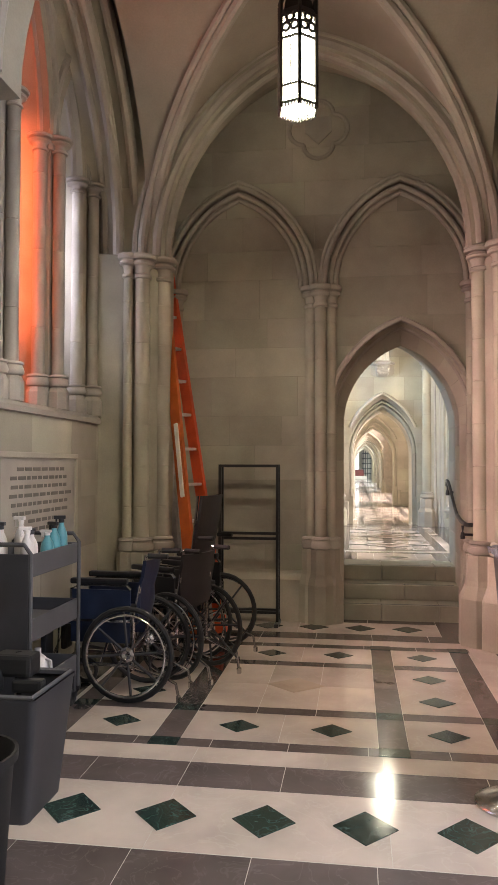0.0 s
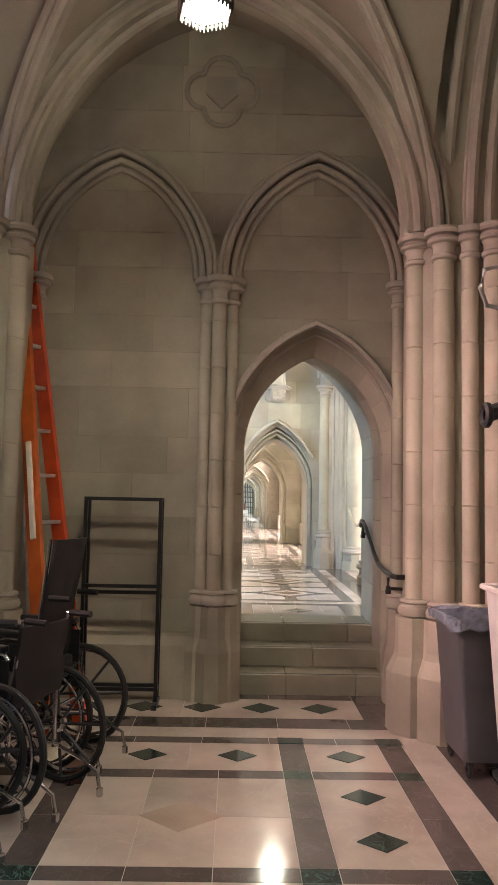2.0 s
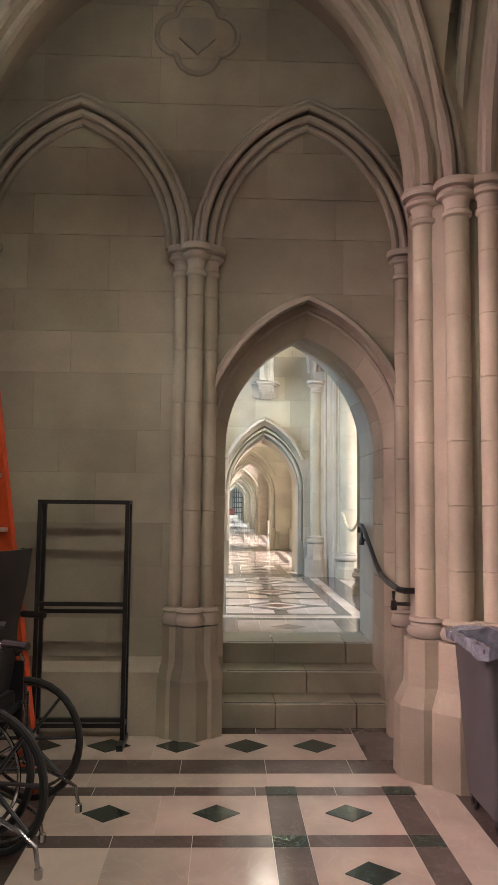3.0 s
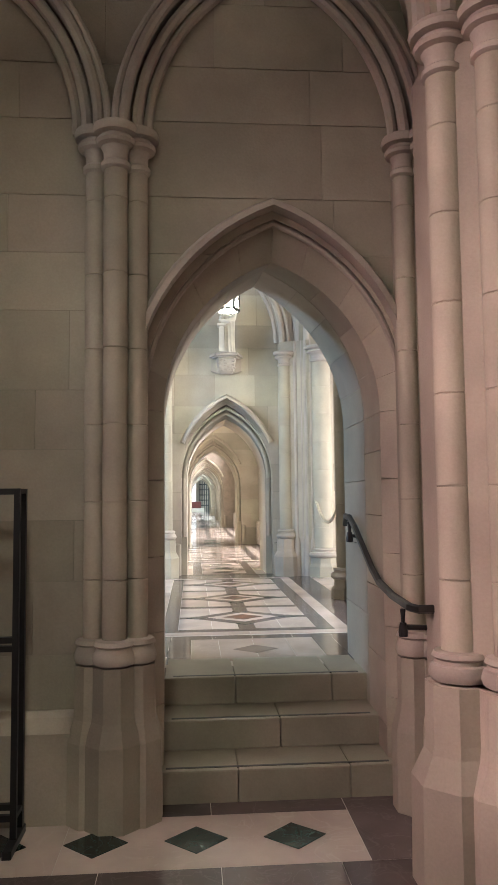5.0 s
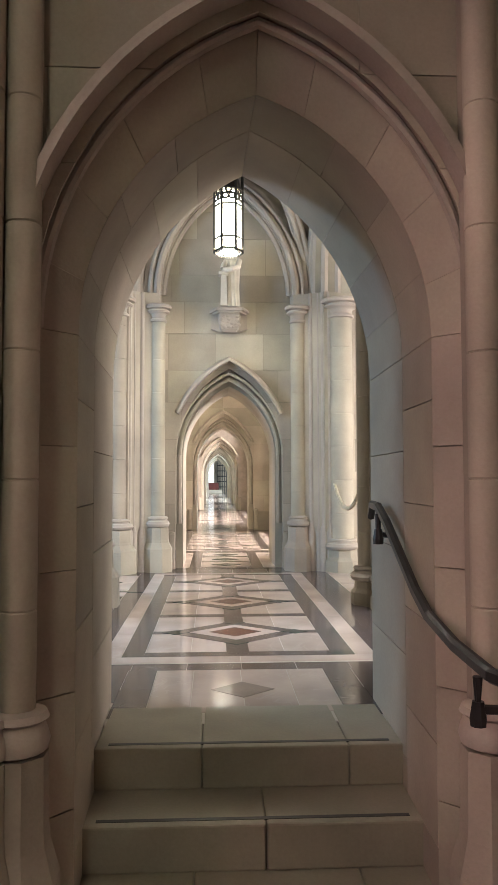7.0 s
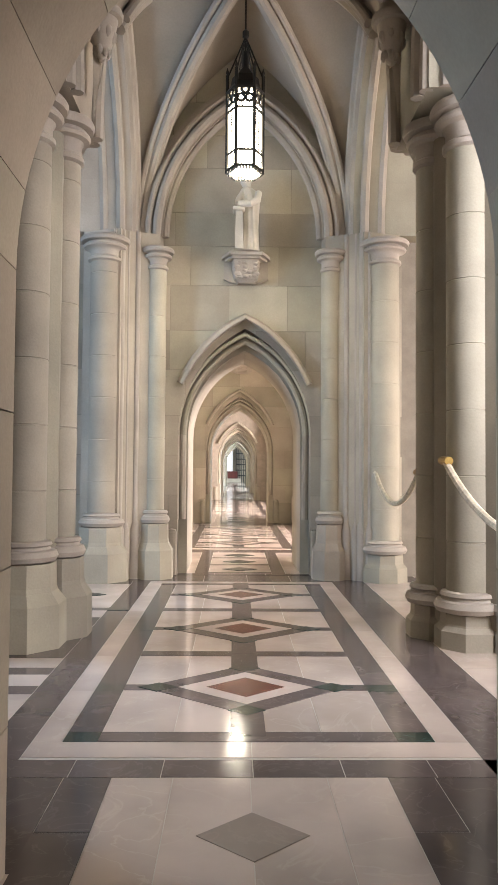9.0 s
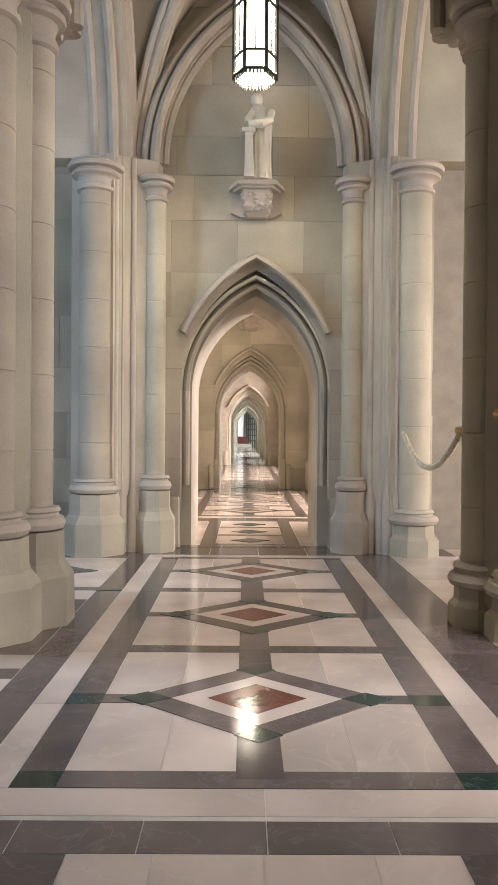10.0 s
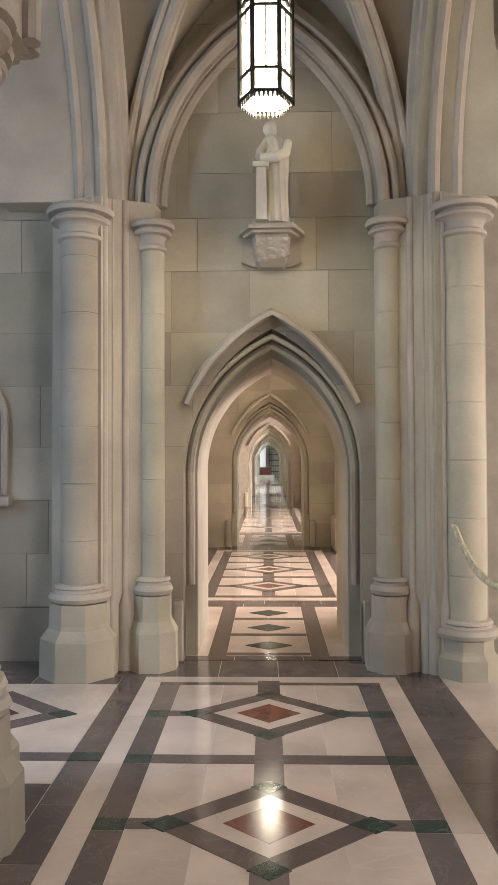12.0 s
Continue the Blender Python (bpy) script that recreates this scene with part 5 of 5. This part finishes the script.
# bands across, mirrored about the middle of the bay
for s in (-1, 1):
    def yy(a, b):
        return tuple(sorted((CY + s * a, CY + s * b)))
    edge, rim = (1.61, 2.10) if s > 0 else (1.67, 2.25)
    row(floor_1, DARK, 0, -1.8, 1.1, *yy(1.385, edge), 0.47)
    row(floor_1, PALE, 0, -1.8, 1.1, *yy(1.185, 1.385), 0.9)
    row(floor_1, DARK, 0, -1.62, 0.9, *yy(1.07, 1.185), 0.42)
    row(floor_1, DARK, 0, -0.96, 0.115, *yy(0.49, 0.61), 0.36)
    row(floor_1, PALE, 0, -0.96, 0.115, *yy(0.61, 1.07), 0.54)
    row(floor_1, PALE, 0, 0.275, 0.735, *yy(0.61, 1.07), 0.5)
    row(floor_1, PALE, 0, -1.62, -1.12, *yy(0.61, 1.07), 0.5)
    row(floor_1, DARK, 0, 0.275, 0.735, *yy(0.49, 0.61), 0.46)
    row(floor_1, DARK, 0, -1.62, -1.12, *yy(0.49, 0.61), 0.46)
    row(floor_1, PALE, 0, -1.8, 0.74 if s > 0 else 1.1, *yy(edge, rim), 1.1)
    for x in (-0.67, -0.14, 0.505, -1.37):
        lozenge(floor_1, GREEN, x, CY + s * 0.845, 0.115, 0.10, 0)
    for k in range(-3, 3 if s > 0 else 4):
        x = -0.39 + 0.425 * k
        if -1.75 < x < 0.9:
            lozenge(floor_1, GREEN, x, CY + s * (edge + rim) / 2, 0.135, 0.145 if s < 0 else .125, 0)
    for x in ((0.115, 0.275), (0.735, 0.885), (-1.12, -0.96), (-1.77, -1.62)):
        tiles(floor_1, "tile", DARK, 0, [(*x, *yy(0.61, 1.07))])
        tiles(floor_1, "tile", GREEN, 0, [(*x, *yy(0.49, 0.61))])
        part("tile", box(bmesh.new(), x[0], x[1], *yy(1.072, 1.183), -.01, 0.004), GREEN, floor_1)
for x in ((0.115, 0.275), (0.735, 0.885), (-1.12, -0.96), (-1.77, -1.62)):
    tiles(floor_1, "tile", DARK, 0, [(*x, CY - 0.49, CY), (*x, CY, CY + 0.49)])
for a, b in split(-0.96, 0.115, 3):
    tiles(floor_1, "tile", PALE, 0, [(a, b, CY - 0.49, CY), (a, b, CY, CY + 0.49)])
lozenge(floor_1, PINK, -0.41, CY, 0.20, 0.17, 0, 0.002)
for x0, x1 in ((0.275, 0.735), (-1.62, -1.12)):
    row(floor_1, PALE, 0, x0, x1, CY - 0.49, CY + 0.49, 0.5)
    for dy in (-0.25, 0.25):
        lozenge(floor_1, GREEN, (x0 + x1) / 2, CY + dy, 0.115, 0.10, 0)
row(floor_1, DARK, 0, 0.74, 1.62, 6.725, 7.36, 0.45)
row(floor_1, DARK, 0, -1.8, 0.74, 7.215, 7.36, 0.6)
row(floor_1, PALE, 0, 0.885, 1.1, 3.93, 6.3, 0.3)
row(floor_1, DARK, 0, 1.1, 1.62, 3.0, 6.725, 0.5)
row(floor_1, DARK, 0, -2.3, -1.8, 3.0, 7.36, 0.5)
for y0, y1 in split(-3.0, 2.86, 10):
    row(floor_1, DARK if y1 > 2.2 else PALE, 0, W, 3.4, y0, y1, 0.47)

floor_2 = thing("floor_passage", "polished marble floor with dark bands and nested red lozenges", "floor", kind="structure")
Z = UP
# threshold slab
tiles(floor_2, "tile", DARK, Z, [(DX - .585, 0.01, 8.28, 8.7), (0.87, DX + .585, 8.28, 8.7)])
tiles(floor_2, "tile", PALE, Z, [(0.01, 0.20, 8.34, 9.05), (0.20, 0.44, 8.34, 9.05), (0.44, 0.68, 8.34, 9.05), (0.68, 0.87, 8.34, 9.05)])
lozenge(floor_2, TAUPE, DX, 8.68, 0.15, 0.13, Z, .002)
row(floor_2, DARK, Z, -1.0, 1.9, 9.05, 9.19, 0.29)
tiles(floor_2, "tile", DARK, Z, [(-.14, .01, 8.7, 9.05), (.87, 1.02, 8.7, 9.05), (-.6, -.14, 8.5, 9.05), (1.02, 1.5, 8.5, 9.05)])


def panel(parent, y0, y1, units, detailed=True):
    """The long panel: side bands, bars across and nested lozenges."""
    xl, xr = DX - 0.53, DX + 0.53
    row(parent, PALE, Z, -0.32, 1.22, y0 - 0.14, y0, 0.77)
    row(parent, PALE, Z, -0.32, 1.22, y1, y1 + 0.12, 0.77)
    step = (y1 - y0) / (2 * units)
    for i in range(2 * units):
        a, b = y0 + step * i, y0 + step * (i + 1)
        for q0, q1 in ((-0.215, xl), (xr, 1.105)):
            tiles(parent, "tile", DARK, Z, [(q0, q1, a + .1, b)])
            tiles(parent, "tile", GREEN if i != 2 else DARK, Z, [(q0, q1, a, a + .1)])
        tiles(parent, "tile", PALE, Z, [(-0.32, -0.215, a, b), (1.105, 1.22, a, b)])
        for q0, q1 in ((xl, DX - .27), (DX - .27, DX), (DX, DX + .27), (DX + .27, xr)):
            tiles(parent, "tile", PALE, Z, [(q0, q1, a, b)])
        if i % 2 == 0:
            part("bar", box(bmesh.new(), xl, xr, a, a + 0.095, Z - .01, Z + .002), DARK, parent)
    part("bar", box(bmesh.new(), -.215, 1.105, y1 - .05, y1, Z - .01, Z + .002), DARK, parent)
    for u in range(units):
        c = y0 + step * (2 * u + 1) + 0.05
        part("bar", box(bmesh.new(), xl, DX - .4, c - .04, c + .04, Z - .01, Z + .002), DARK, parent)
        part("bar", box(bmesh.new(), DX + .4, xr, c - .04, c + .04, Z - .01, Z + .002), DARK, parent)
        part("bar", box(bmesh.new(), DX - .065, DX + .065, c - step, c + step - .02, Z - .01, Z + .0025), DARK, parent)
        lozenge(parent, DARK, DX, c, 0.45, 0.36, Z, .003)
        lozenge(parent, PALE, DX, c, 0.295, 0.235, Z, .0038)
        lozenge(parent, RED, DX, c, 0.172, 0.145, Z, .0046)
        for dx, dy in ((-.385, 0), (.385, 0), (0, -.31), (0, .31)):
            lozenge(parent, GREEN, DX + dx, c + dy, 0.09 if dx else .075, 0.062, Z, .0044)

panel(floor_2, 9.35, 12.94, 3)
row(floor_2, DARK, Z, -1.0, 2.0, 13.06, 13.45, 0.4)
# side field of the second bay
for y0, y1 in split(9.19, 13.06, 9):
    tiles(floor_2, "tile", DARK, Z, [(-0.47, -0.32, y0, y1)])
for y0, y1, m in ((8.5, 9.19, DARK), (9.19, 9.9, PALE), (9.9, 10.02, DARK), (10.02, 10.2, PALE), (10.2, 10.32, DARK), (10.32, 10.5, PALE), (10.5, 11.53, DARK), (11.53, 11.76, PALE), (11.76, 11.86, DARK), (11.86, 12.37, PALE), (12.37, 12.9, PALE), (12.9, 13.4, DARK)):
    row(floor_2, m, Z, -3.4, -0.6 if y0 < 9.1 else -1.0 if y0 > 12.85 else -0.47, y0, y1, 0.9)
row(floor_2, DARK, Z, -1.0, -0.47, 12.9, 13.06, .5)
lozenge(floor_2, DARK, -1.06, 12.37, .46, .38, Z, .003)
lozenge(floor_2, PALE, -1.06, 12.37, .29, .24, Z, .0038)
lozenge(floor_2, RED, -1.06, 12.37, .17, .145, Z, .0046)
lozenge(floor_2, GREEN, -.66, 12.37, .08, .06, Z, .0044)
part("tile", box(bmesh.new(), -.47, -.32, 11.762, 11.858, Z - .01, Z + .003), GREEN, floor_2)
for y0, y1 in split(9.05, 13.06, 8):
    tiles(floor_2, "tile", DARK, Z, [(1.22, 1.5, y0, y1)])
for y0, y1 in split(8.5, 13.06, 5):
    row(floor_2, PALE, Z, 1.5, 8.3, y0, y1, 1.2)
for y0, y1 in split(13.06, 62.0, 20):
    row(floor_2, PALE, Z, 2.0, 8.3, y0, y1, 2.1)


def threshold(parent, a, b):
    """The marble in a doorway: three dark lozenges in a bordered strip."""
    row(parent, DARK, Z, DX - .7, DX + .7, a + .03, a + .15, .4)
    row(parent, DARK, Z, DX - .7, DX + .7, b - .05, b + .09, .4)
    y0, y1 = a + .15, b - .05
    for q0, q1, m in ((-.16, .02, PALE), (.02, .15, DARK), (.15, .73, PALE), (.73, .86, DARK), (.86, 1.05, PALE)):
        row(parent, m, Z, q0, q1, y0, y1, 0.7)
    for k in range(3):
        c = y0 + (y1 - y0) * (k + .5) / 3
        lozenge(parent, GREEN, DX, c, .17, .12, Z)
        part("bar", box(bmesh.new(), .15, .73, c - .27, c - .2, Z - .01, Z + .002), DARK, parent)

for k, ((a, b), (c, d)) in enumerate(zip(WALLS, spans)):
    fl = thing("floor_aisle", "polished marble floor of the far aisle with lozenge panels", "floor", kind="structure")
    b, c = a + 1.9, a + 1.9
    threshold(fl, a, b)
    row(fl, DARK, Z, -1.2, 2.0, c + .09, c + .25, .5)
    panel(fl, c + 0.4, d - 0.5, 3)
    for q0, q1 in ((-1.2, -.32), (1.22, 2.0)):
        row(fl, DARK, Z, q0, q1, c + .25, d, .9)
    row(fl, DARK, Z, -.32, 1.22, d - .38, d + .03, .8)
